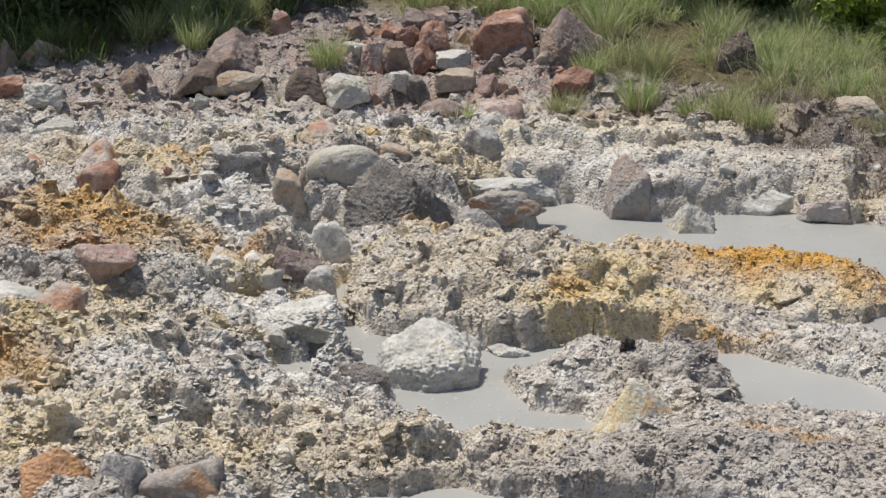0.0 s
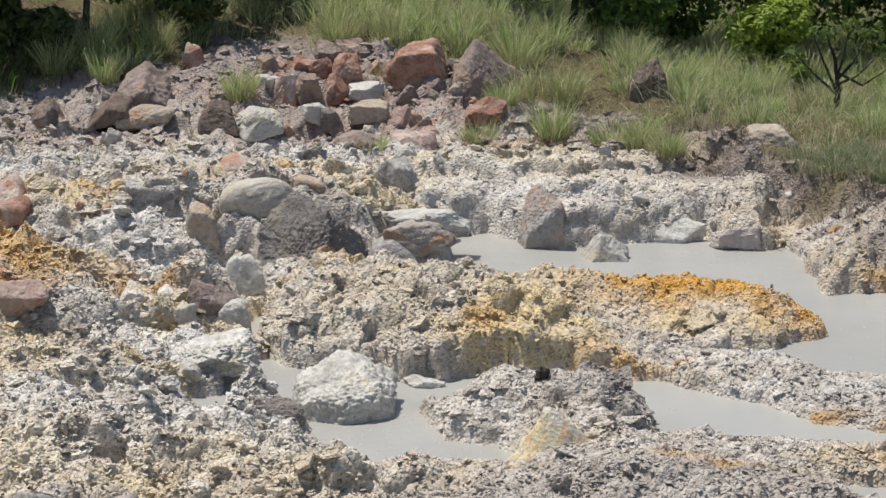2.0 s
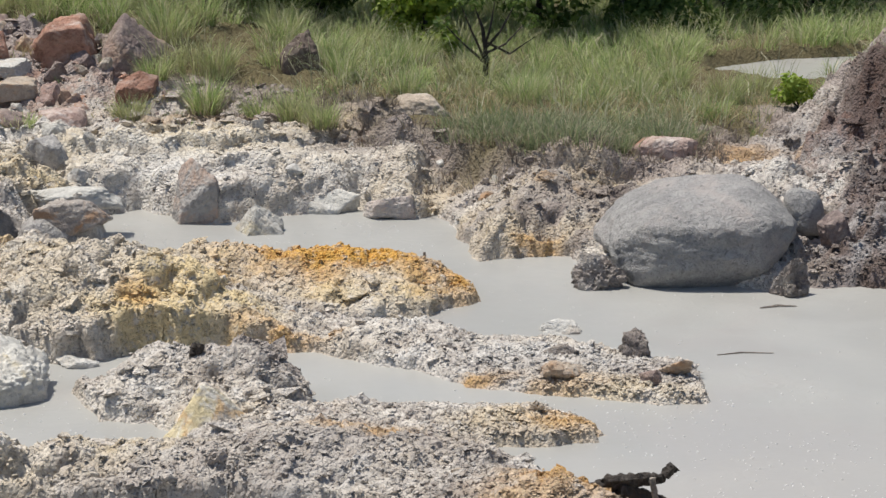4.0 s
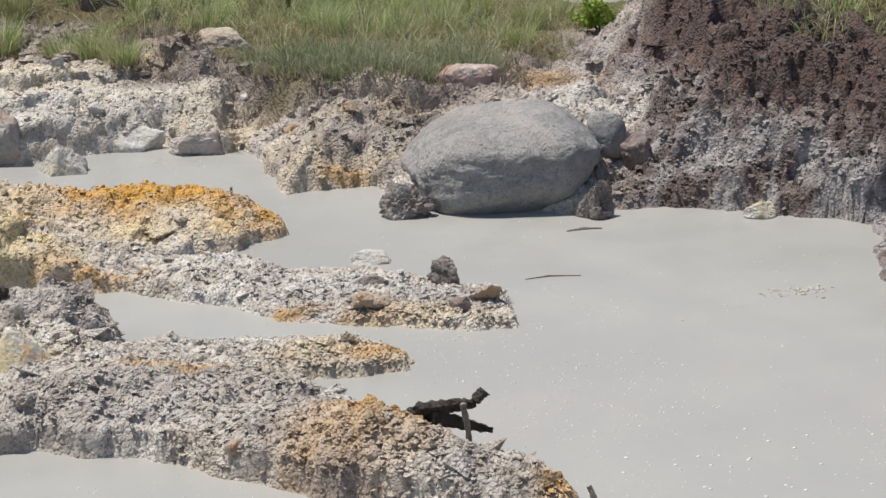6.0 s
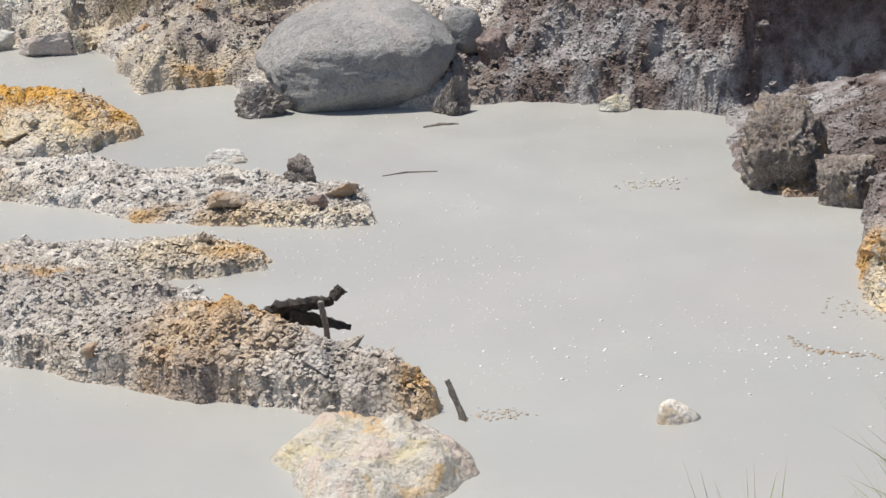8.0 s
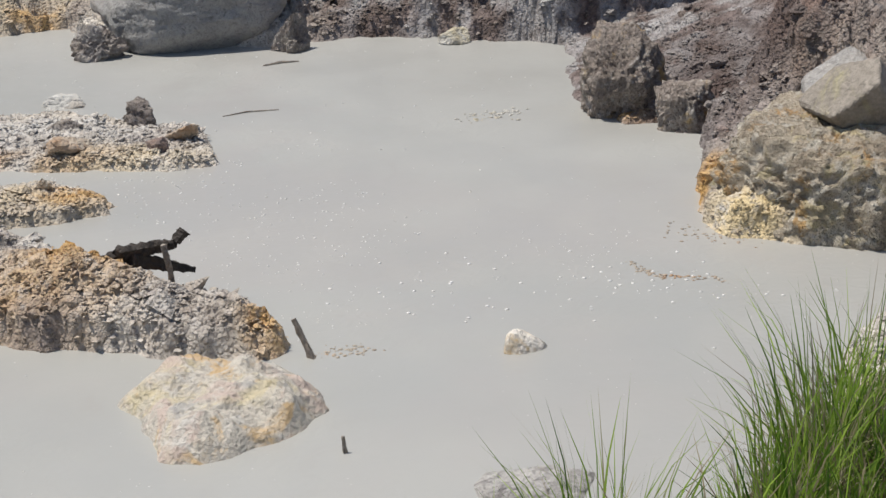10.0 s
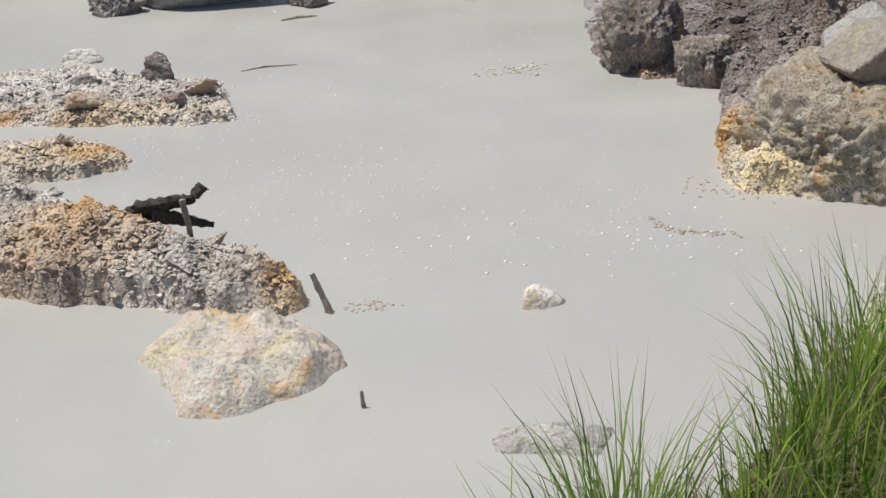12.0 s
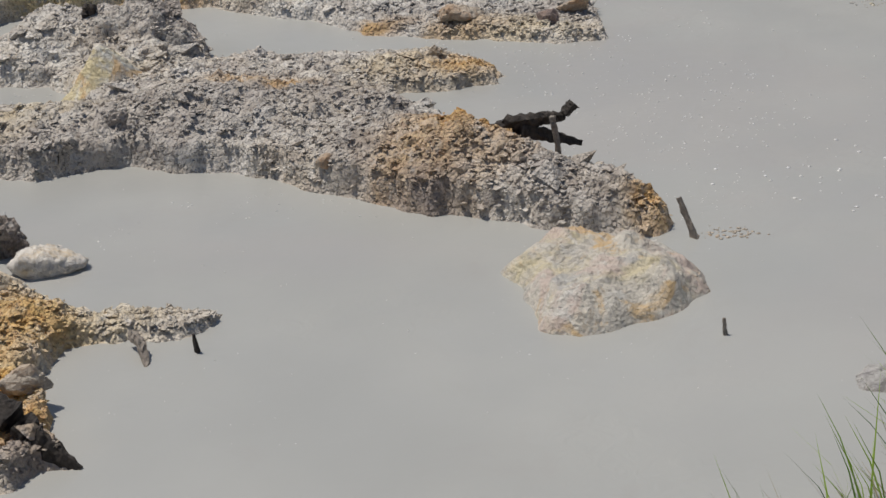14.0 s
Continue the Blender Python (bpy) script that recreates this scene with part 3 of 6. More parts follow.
GREYTAN = stone("grey_tan_stone", (0.22, 0.195, 0.165), (0.32, 0.285, 0.245), (0.36, 0.33, 0.20), 0.2, pits=0.4, dust=0.1)
TANWHITE = stone("tan_and_white_stone", (0.36, 0.30, 0.24), (0.52, 0.44, 0.35), (0.70, 0.65, 0.59), 0.32, patch_scale=2.5, dust=0.1)
PILLAR = stone("pillar_stone", (0.27, 0.255, 0.24), (0.42, 0.40, 0.375), (0.52, 0.34, 0.24), 0.62, pits=0.5, dust=0.15)
OUTDARK = stone("dark_outcrop", (0.18, 0.145, 0.125), (0.42, 0.365, 0.32), pits=1.0, grain=50.0, dust=0.2, blots=(((0.52, 0.36, 0.15), 4.5, 0.36), ((0.56, 0.53, 0.49), 8.0, 0.36), ((0.09, 0.07, 0.06), 7.0, 0.33)))
OUTCROP = stone("stained_outcrop", (0.34, 0.275, 0.205), (0.62, 0.55, 0.44), pits=1.1, grain=60.0, dust=0.3, blots=(((0.64, 0.55, 0.32), 4.5, 0.48), ((0.56, 0.32, 0.10), 5.0, 0.44), ((0.70, 0.66, 0.58), 8.0, 0.50), ((0.15, 0.115, 0.09), 6.0, 0.2)))
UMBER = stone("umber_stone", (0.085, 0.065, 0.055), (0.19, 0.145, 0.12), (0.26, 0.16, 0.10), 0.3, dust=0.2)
EARTH = stone("earth_lump", (0.17, 0.125, 0.11), (0.38, 0.315, 0.275), (0.50, 0.31, 0.12), 0.35, pits=0.9, grain=50)
CLOD = stone("mud_clod", (0.20, 0.165, 0.15), (0.42, 0.38, 0.35), (0.52, 0.49, 0.46), 0.4, pits=1.0, grain=60)
# white of foam, which on the bubbles also paints the sun's glints
FOAMGLINT = stone("mud_foam_glint", (0.62, 0.61, 0.59), (0.78, 0.77, 0.75), rough=0.12, pits=0.05, dust=0)
WOOD = stone("charred_wood", (0.028, 0.024, 0.022), (0.085, 0.072, 0.062), (0.20, 0.17, 0.145), 0.2, pits=0.8, dust=0)
GREYWOOD = stone("weathered_wood", (0.20, 0.17, 0.145), (0.40, 0.35, 0.295), pits=0.8, dust=0)
GRASS = leaf_material("grass", (0.16, 0.25, 0.07), (0.54, 0.64, 0.27), (0.64, 0.59, 0.40), 0.22, tone=(0.31, 0.31, 0.16))
DEADGRASS = leaf_material("dead_grass", (0.15, 0.125, 0.11), (0.30, 0.26, 0.22), (0.36, 0.32, 0.22), 0.2)
DRYGRASS = leaf_material("dry_grass", (0.30, 0.26, 0.13), (0.56, 0.48, 0.29), (0.20, 0.27, 0.10), 0.4)
NEARGRASS = leaf_material("near_grass", (0.045, 0.12, 0.012), (0.46, 0.64, 0.10), (0.36, 0.31, 0.20), 0.2)
LOWGRASS = leaf_material("low_grass", (0.13, 0.17, 0.08), (0.33, 0.38, 0.21), (0.42, 0.38, 0.27), 0.3)
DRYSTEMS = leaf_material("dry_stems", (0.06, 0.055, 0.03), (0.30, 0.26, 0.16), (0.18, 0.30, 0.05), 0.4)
SEEDGRASS = leaf_material("seed_grass", (0.34, 0.36, 0.22), (0.62, 0.60, 0.44))
STRAW = leaf_material("straw", (0.20, 0.165, 0.11), (0.48, 0.42, 0.29))
LEAVES = leaf_material("shrub_leaves", (0.05, 0.10, 0.02), (0.18, 0.25, 0.06))
# shrub leaves again, darker: the bushes' inner shade is in the colour
SHADELEAVES = leaf_material("shade_leaves", (0.045, 0.075, 0.02), (0.14, 0.18, 0.06))
BRIGHT = leaf_material("bright_leaves", (0.16, 0.26, 0.03), (0.38, 0.46, 0.09))


# ---- mesh helpers ----
def mesh_of(name, verts, faces, material, flat=False):
    """verts: n x 3; faces: m x 3 or m x 4, of vertex numbers."""
    verts, faces = np.asarray(verts, np.float32), np.asarray(faces, np.int32)
    me = bpy.data.meshes.new(name)
    m, k = faces.shape
    me.vertices.add(len(verts)), me.loops.add(m * k), me.polygons.add(m)
    me.vertices.foreach_set("co", verts.ravel())
    me.loops.foreach_set("vertex_index", faces.ravel())
    me.polygons.foreach_set("loop_start", np.arange(0, m * k, k, dtype=np.int32))
    me.polygons.foreach_set("use_smooth", np.full(m, not flat))
    me.materials.append(material)
    me.update(calc_edges=True)
    return me


def thing(name, mesh, label, category, group="", kind=""):
    return tagged(new(name, mesh), label, category, group, kind)


def part(name, mesh, parent, label=""):
    ob = new(name, mesh)
    ob.parent = parent
    return tagged(ob, label)


def paint(me, name, values):
    a = me.color_attributes.new(name, "FLOAT_COLOR", "POINT")
    a.data.foreach_set("color", np.asarray(values, np.float32).ravel())


# stains in plan: x, y, half-width, half-depth, strength
ORANGES = [(5.95, 15.3, 0.4, 0.3, 0.5), (2.3, 8.3, 0.3, 0.25, 0.7), (0.3, 6.55, 0.3, 0.25, 0.6), (2.45, 8.15, 0.3, 0.15, 0.5), (3.7, 13.66, 0.18, 0.1, 0.7), (3.95, 14.3, 0.25, 0.08, 0.5), (-2.4, 12.9, 0.75, 0.5, 0.55), (1.75, 17.2, 0.6, 0.2, 0.45), (-1.65, 12.95, 0.3, 0.18, 0.5), (-0.2, 14.0, 0.22, 0.2, 0.8), (-1.3, 14.95, 0.4, 0.12, 0.6), (0.75, 11.85, 0.14, 0.10, 0.5), (1.1, 12.55, 0.3, 0.10, 0.8), (0.1, 13.5, 0.25, 0.15, 0.9), (1.7, 11.6, 0.25, 0.08, 0.8), (2.15, 12.95, 0.85, 0.38, 1.0), (2.75, 12.75, 0.32, 0.42, 1.0), (1.55, 13.1, 0.35, 0.2, 0.7), (2.55, 8.42, 0.38, 0.26, 1.2), (2.1, 8.25, 0.15, 0.2, 0.4),
           (2.85, 9.85, 0.22, 0.13, 0.9), (1.75, 9.6, 0.25, 0.2, 0.75), (3.12, 7.62, 0.14, 0.12, 0.9), (2.5, 10.72, 0.35, 0.08, 0.5),
           (3.0, 10.5, 0.3, 0.1, 0.5), (-2.35, 13.3, 0.55, 0.4, 0.5), (-2.7, 13.9, 0.6, 0.3, 0.5), (-1.34, 12.75, 0.22, 0.16, 0.8), (-0.75, 16.1, 0.35, 0.14, 0.7), (-2.1, 12.3, 0.3, 0.12, 0.6), (-2.3, 10.2, 0.3, 0.25, 0.7), (-1.9, 15.4, 0.4, 0.2, 0.5), (0.9, 12.75, 0.3, 0.12, 0.5), (1.45, 11.72, 0.2, 0.08, 0.6),
           (0.25, 13.2, 0.2, 0.2, 0.6), (5.85, 8.5, 0.2, 0.2, 0.6), (6.3, 10.0, 0.15, 0.15, 0.6), (0.3, 7.2, 0.25, 0.3, 0.6), (0.25, 6.75, 0.2, 0.2, 0.7)]
YELLOWS = [(5.85, 7.85, 0.25, 0.35, 1.0), (6.1, 7.5, 0.25, 0.2, 0.9), (0.3, 6.85, 0.3, 0.2, 0.9), (0.2, 7.3, 0.3, 0.2, 0.7), (0.7, 7.3, 0.4, 0.15, 0.35), (-2.25, 10.7, 0.5, 0.35, 1.0), (-2.35, 10.05, 0.5, 0.25, 0.9), (-2.3, 13.3, 0.8, 0.7, 0.6), (3.45, 14.35, 0.5, 0.2, 0.5), (3.9, 13.7, 0.4, 0.12, 0.4), (4.3, 14.65, 0.5, 0.25, 0.4), (-2.3, 9.4, 0.6, 0.4, 0.7), (-0.9, 9.3, 0.8, 0.25, 0.6), (-0.3, 9.35, 0.5, 0.2, 0.5), (-0.1, 15.4, 0.4, 0.2, 0.8), (-1.2, 11.2, 0.4, 0.15, 0.7), (-0.5, 13.0, 0.3, 0.3, 0.8), (-1.9, 14.9, 0.6, 0.3, 0.7), (-1.86, 11.66, 0.4, 0.26, 1.0), (0.9, 11.75, 0.5, 0.14, 1.0), (0.3, 12.3, 0.85, 0.6, 0.38), (0.2, 13.3, 0.5, 0.4, 0.7), (-1.0, 12.4, 0.5, 0.3, 0.6), (-2.6, 11.4, 0.5, 0.3, 0.7), (1.1, 11.9, 0.5, 0.3, 0.9), (1.2, 12.8, 0.5, 0.3, 0.8), (2.3, 12.4, 0.6, 0.25, 0.7), (-2.0, 11.0, 0.6, 0.5, 0.7),
           (-0.6, 9.6, 0.6, 0.35, 0.5), (0.5, 9.5, 0.6, 0.15, 0.45), (-1.9, 9.6, 0.6, 0.4, 0.45), (-0.7, 15.8, 1.3, 0.6, 0.6), (1.6, 16.3, 1.6, 0.5, 0.4), (2.5, 15.7, 0.9, 0.35, 0.2), (-2.4, 15.3, 0.8, 0.4, 0.6), (3.3, 15.2, 0.6, 0.3, 0.35),
           (3.4, 13.8, 0.4, 0.25, 0.35), (3.2, 10.35, 0.6, 0.2, 0.5), (5.75, 8.0, 0.3, 0.3, 0.6), (0.9, 10.1, 0.3, 0.15, 0.5), (2.6, 9.8, 0.4, 0.2, 0.5),
           (-1.5, 12.5, 0.4, 0.3, 0.5), (0.2, 15.0, 0.5, 0.3, 0.6), (2.0, 16.5, 1.5, 0.4, 0.4), (0.35, 7.3, 0.4, 0.4, 0.6), (0.4, 9.35, 0.4, 0.12, 0.3)]
REDS = [(-2.17, 12.4, 0.36, 0.22, 0.9), (-2.4, 10.1, 0.3, 0.3, 0.6), (-3.1, 13.6, 0.6, 0.5, 0.6), (-2.6, 12.6, 0.5, 0.4, 0.4), (0.0, 18.2, 1.6, 0.8, 0.45), (5.5, 13.4, 0.5, 0.4, 0.3), (5.9, 14.5, 0.4, 0.5, 0.4), (-2.5, 17.5, 1.5, 0.6, 0.25)]
PALES = [(5.5, 13.7, 0.45, 0.6, 0.5), (5.9, 14.4, 0.35, 0.5, 0.35), (-1.7, 9.7, 1.0, 0.5, 0.6), (-0.7, 9.8, 0.7, 0.4, 0.5), (1.6, 15.9, 1.4, 0.5, 0.6), (-2.6, 16.3, 1.0, 0.5, 0.5), (-1.6, 13.6, 0.7, 0.7, 0.7), (-2.0, 12.75, 0.6, 0.35, 0.8), (-1.5, 12.2, 0.4, 0.25, 0.8), (-2.1, 11.0, 0.5, 0.3, 0.7), (-1.6, 15.2, 0.9, 0.3, 0.6), (-0.2, 16.6, 1.2, 0.3, 0.6), (-1.8, 16.9, 1.2, 0.3, 0.6), (0.55, 12.95, 0.7, 0.14, 1.0), (1.2, 13.3, 0.4, 0.14, 0.9), (-0.9, 10.2, 0.6, 0.3, 0.7), (-1.7, 10.4, 0.5, 0.3, 0.7), (-1.0, 13.2, 0.5, 0.3, 0.6), (-0.7, 11.6, 0.6, 0.5, 0.6), (-1.6, 13.0, 0.6, 0.4, 0.6), (0.6, 13.0, 0.5, 0.25, 0.6), (0.2, 9.5, 0.5, 0.2, 0.4), (2.6, 11.7, 0.6, 0.2, 0.5), (-1.3, 10.9, 0.8, 0.6, 0.8), (-1.2, 11.9, 0.5, 0.4, 0.7), (1.9, 15.6, 1.0, 0.25, 0.6), (0.7, 12.85, 0.4, 0.16, 0.8), (-0.4, 15.9, 1.5, 0.4, 0.5), (2.0, 11.1, 0.4, 0.2, 0.5),
         (1.6, 9.1, 0.5, 0.3, 0.35), (-1.6, 14.3, 0.7, 0.5, 0.6), (3.0, 10.9, 0.6, 0.3, 0.6), (-2.2, 16.0, 1.5, 0.4, 0.5), (1.3, 13.3, 0.3, 0.2, 0.7), (0.6, 10.6, 0.3, 0.3, 0.4)]


# dark mud and soil, with the shade of crevices, hollows and overhangs painted in
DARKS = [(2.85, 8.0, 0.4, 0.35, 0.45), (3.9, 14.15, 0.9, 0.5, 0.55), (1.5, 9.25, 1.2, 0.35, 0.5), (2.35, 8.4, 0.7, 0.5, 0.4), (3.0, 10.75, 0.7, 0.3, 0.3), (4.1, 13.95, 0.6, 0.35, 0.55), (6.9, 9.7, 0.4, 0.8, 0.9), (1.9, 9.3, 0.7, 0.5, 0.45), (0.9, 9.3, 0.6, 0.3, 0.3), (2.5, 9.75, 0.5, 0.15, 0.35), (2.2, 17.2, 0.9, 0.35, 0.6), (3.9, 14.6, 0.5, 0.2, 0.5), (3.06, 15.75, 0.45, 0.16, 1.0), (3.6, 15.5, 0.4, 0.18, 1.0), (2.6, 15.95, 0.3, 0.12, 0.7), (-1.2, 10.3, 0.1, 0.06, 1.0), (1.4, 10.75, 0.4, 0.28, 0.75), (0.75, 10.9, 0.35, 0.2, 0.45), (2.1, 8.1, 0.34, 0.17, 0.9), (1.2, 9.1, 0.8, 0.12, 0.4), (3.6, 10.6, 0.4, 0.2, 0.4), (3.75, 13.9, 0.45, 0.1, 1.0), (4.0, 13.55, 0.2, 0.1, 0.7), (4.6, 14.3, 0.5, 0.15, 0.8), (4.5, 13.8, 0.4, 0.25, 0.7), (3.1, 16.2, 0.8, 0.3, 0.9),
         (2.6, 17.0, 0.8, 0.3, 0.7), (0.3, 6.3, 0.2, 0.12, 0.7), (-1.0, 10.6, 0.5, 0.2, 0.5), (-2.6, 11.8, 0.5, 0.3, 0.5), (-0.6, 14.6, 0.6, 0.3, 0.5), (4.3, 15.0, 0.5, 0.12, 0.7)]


def stain(rows, x, y):
    v = np.zeros(x.shape)
    for sx, sy, a, b, s in rows:
        v = np.maximum(v, s * np.exp(-(((x - sx) / a) ** 2 + ((y - sy) / b) ** 2) ** 1.5))
    return np.clip(v * (1 + 0.5 * fbm2(x * 4, y * 4, 3, 71)), 0, 1)


def turf_cover(x, y):
    """How far grass covers the ground."""
    g = smooth(-0.15, 0.3, inside(TURF, x + 0.2 * noise2(x * 2.3, y * 2.3, 81), y + 0.25 * noise2(x * 2.3, y * 2.3, 82)))
    g = np.maximum(g, smooth(7.3, 7.8, x) * smooth(11.5, 12.5, y))
    return np.maximum(g, smooth(5.3, 5.0, y - 0.3 * (x - 3)) * smooth(2.0, 3.0, x))


def bank_cover(x, y):
    far = 0.75 * smooth(12.9, 13.5, y)
    return np.maximum(smooth(5.0 + far, 5.6 + far, x) * (0.45 * smooth(6.8, 7.6, y) + 0.55 * smooth(8.4, 9.2, y)) * smooth(16.5, 15, y), 0.3 * smooth(3.8, 4.6, x) * smooth(13.2, 13.8, y) * smooth(1, -1, fbm2(x * 2, y * 2, 3, 33)))


def soil_cover(x, y):
    return np.maximum(smooth(17.1, 18.8, y), smooth(-0.7, 0.1, inside(TURF, x, y)) * smooth(14, 14.6, y))


def frost(x, y, z):
    """Grey mineral crust on the lower face of the torn bank."""
    layer = z + 0.2 * fbm2(x * 2, y * 2, 3, 47)
    return smooth(5.2, 5.7, x) * bank_cover(x, y) * smooth(0.66, 0.34, layer) * smooth(-0.55, 0.35, fbm2(x * 5, y * 5, 4, 48)) * smooth(8.8, 9.8, y)


def sheet(name, xs, ys, zf, seed):
    """A piece of ground: a grid that keeps only what stands out of the mud, with clods pushed sideways too."""
    X, Y = np.meshgrid(xs, ys)
    x, y = X.ravel(), Y.ravel()
    z = zf(x, y)
    nx, ny = len(xs), len(ys)
    i = np.arange(nx * ny).reshape(ny, nx)
    q = np.stack([i[:-1, :-1], i[:-1, 1:], i[1:, 1:], i[1:, :-1]], -1).reshape(-1, 4)
    q = q[z[q].max(1) > -0.06]
    used = np.unique(q)
    back = np.full(nx * ny, -1)
    back[used] = np.arange(len(used))
    x, y, z, q = x[used], y[used], z[used], back[q]
    s = smooth(0.0, 0.1, z) * 0.028 * smooth(26, 20, y)
    gx = x + s * (vnoise(x * 11, y * 11, z * 11, seed) + 0.6 * vnoise(x * 25, y * 25, z * 25, seed + 1))
    gy = y + s * (vnoise(x * 11, y * 11, z * 11, seed + 2) + 0.6 * vnoise(x * 25, y * 25, z * 25, seed + 3))
    gz = z + 0.5 * s * vnoise(x * 40, y * 40, z * 40, seed + 4)
    me = mesh_of(name, np.stack([gx, gy, gz], 1), q, CRUST)
    layer = z + 0.15 * fbm2(x * 2, y * 2, 3, 47)  # torn bank: dark earth, overhang shade painted in, over red clay over grey crust
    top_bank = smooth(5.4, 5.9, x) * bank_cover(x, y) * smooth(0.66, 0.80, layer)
    paint(me, "stain", np.stack([stain(ORANGES, x, y), stain(YELLOWS, x, y), np.maximum(stain(REDS, x, y), 0.3 * bank_cover(x, y) * smooth(5.2, 5.8, x) * smooth(0.5, 0.85, z + 0.2 * fbm2(x * 3, y * 3, 3, 44))),
                                 np.maximum(stain(PALES, x, y), frost(x, y, z))], 1))
    bank = bank_cover(x, y) * (1 - stain(YELLOWS, x, y))
    soil = soil_cover(x, y)
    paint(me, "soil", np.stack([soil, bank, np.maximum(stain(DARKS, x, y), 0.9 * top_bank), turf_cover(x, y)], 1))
    return me


def steps(*runs):
    """Grid lines from runs of (start, end, step)."""
    return np.unique(np.concatenate([np.linspace(a, b, max(2, round((b - a) / s) + 1)) for a, b, s in runs]).round(4))


# ---- ground and mud ----
XS = steps((-600, -60, 90), (-60, -8, 4), (-8, -4.4, 0.2), (-4.4, -3.0, 0.04), (-3.0, -1.2, 0.022), (-1.2, 3.4, 0.016), (3.4, 7.2, 0.022), (7.2, 10, 0.06),
           (10, 20, 0.4), (20, 60, 4), (60, 600, 90))
YS = steps((-600, -10, 60), (-10, -3, 0.5), (-3, 4, 0.07), (4, 6, 0.05), (6, 7.4, 0.022), (7.4, 11.4, 0.015), (11.4, 16.5, 0.022), (16.5, 20, 0.04), (20, 26, 0.12), (26, 60, 2), (60, 600, 60))
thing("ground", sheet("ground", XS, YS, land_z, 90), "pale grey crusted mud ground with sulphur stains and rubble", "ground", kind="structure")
thing("crust_island", sheet("crust_island", steps((-0.9, 4.2, 0.016)), steps((9.9, 14.2, 0.016)), centre_z, 95),
      "low island of yellow and orange crusted mud in the pool", "mud island", kind="structure")

g = np.concatenate([[-300, -60, -20], np.arange(-8, 16.1, 0.5), [30, 80, 300]])
MX, MY = np.meshgrid(g, g + 8)
mi = np.arange(MX.size).reshape(MX.shape)
thing("water", mesh_of("water", np.stack([MX.ravel(), MY.ravel(), 0 * MX.ravel()], 1),
      np.stack([mi[:-1, :-1], mi[:-1, 1:], mi[1:, 1:], mi[1:, :-1]], -1).reshape(-1, 4), MUD),
      "smooth light grey liquid mud filling the hot pools", "mud pool", kind="structure")


px, py = np.meshgrid(np.linspace(6.6, 11.2, 9), np.linspace(18.5, 21.6, 7))
pi = np.arange(63).reshape(7, 9)
thing("pond", mesh_of("pond", np.stack([px.ravel(), py.ravel(), np.full(63, POND_Z)], 1), np.stack([pi[:-1, :-1], pi[:-1, 1:], pi[1:, 1:], pi[1:, :-1]], -1).reshape(-1, 4), MUD),
      "grey mud pond lying in the far grass", "mud pool", kind="structure")


# ---- rocks ----
def ball(sub):
    bm = bmesh.new()
    bmesh.ops.create_icosphere(bm, subdivisions=sub, radius=1)
    v = np.array([p.co for p in bm.verts])
    f = np.array([[p.index for p in q.verts] for q in bm.faces])
    bm.free()
    return v / np.linalg.norm(v, axis=1)[:, None], f


BALLS = {s: ball(s) for s in (1, 2, 3, 4, 5, 6)}


def rock_mesh(w, d, h, seed, material, facets=11, soft=30.0, rough=0.085, sub=0, taper=0.0, grit=0.035, planes=(), jitter=0.22, crag=0.0):
    """A broken stone: a ball cut by random planes, softened and weathered. The base is at z = 0 and sinks below it."""
    rng = np.random.default_rng(seed)
    v, f = BALLS[sub or (5 if w > 0.5 else 4)]
    n = rng.normal(size=(facets, 3))
    n /= np.linalg.norm(n, axis=1)[:, None]
    n = np.vstack([n, -n[: facets // 2], [(0, 0, -1)]])
    off = np.concatenate([rng.uniform(0.58, 0.95, len(n) - 1), [0.8]])
    if planes:
        n, off = np.array([q for q, _ in planes], float), np.array([o for _, o in planes])
        n, off = n + rng.normal(0, jitter, n.shape), off * (1 + rng.normal(0, 0.5 * jitter, len(off)))
        n /= np.linalg.norm(n, axis=1)[:, None]
    s = np.maximum(v @ n.T, 0.02) / off
    r = 1 / ((s ** soft).sum(1) ** (1 / soft))
    q = v * 1.7 + rng.uniform(0, 50, 3)
    r = r * (1 + rough * (vnoise(*q.T, seed) + 0.6 * vnoise(*(q * 2.3).T, seed + 1) + 0.4 * vnoise(*(q * 5.1).T, seed + 2) + 0.25 * vnoise(*(q * 11).T, seed + 3))
             + grit * (vnoise(*(q * 7).T, seed + 4) + 0.8 * vnoise(*(q * 15).T, seed + 5) + 0.6 * (0.5 - np.abs(vnoise(*(q * 29).T, seed + 6)) * 2)))
    if crag:  # torn, many-sided surfaces
        for k in range(6):
            r = r + crag * 0.6 ** k * (0.45 - 1.5 * np.abs(vnoise(*(q * 2.6 * 2 ** k + 7 * k).T, seed + 20 + k)))
    p = v * r[:, None]
    up = (p[:, 2] + 1) / 2
    p[:, :2] *= (1 - taper * np.clip(up, 0, 1))[:, None]
    lo, hi = p.min(0), p.max(0)
    p = ((p - lo) / (hi - lo) - 0.5) * np.array([w, d, h * 1.35])
    p[:, 2] += h * 0.325 + h * 0.12
    return mesh_of("rock", p, f, material, flat=(w < 0.5 and soft > 15) or sub == 3)


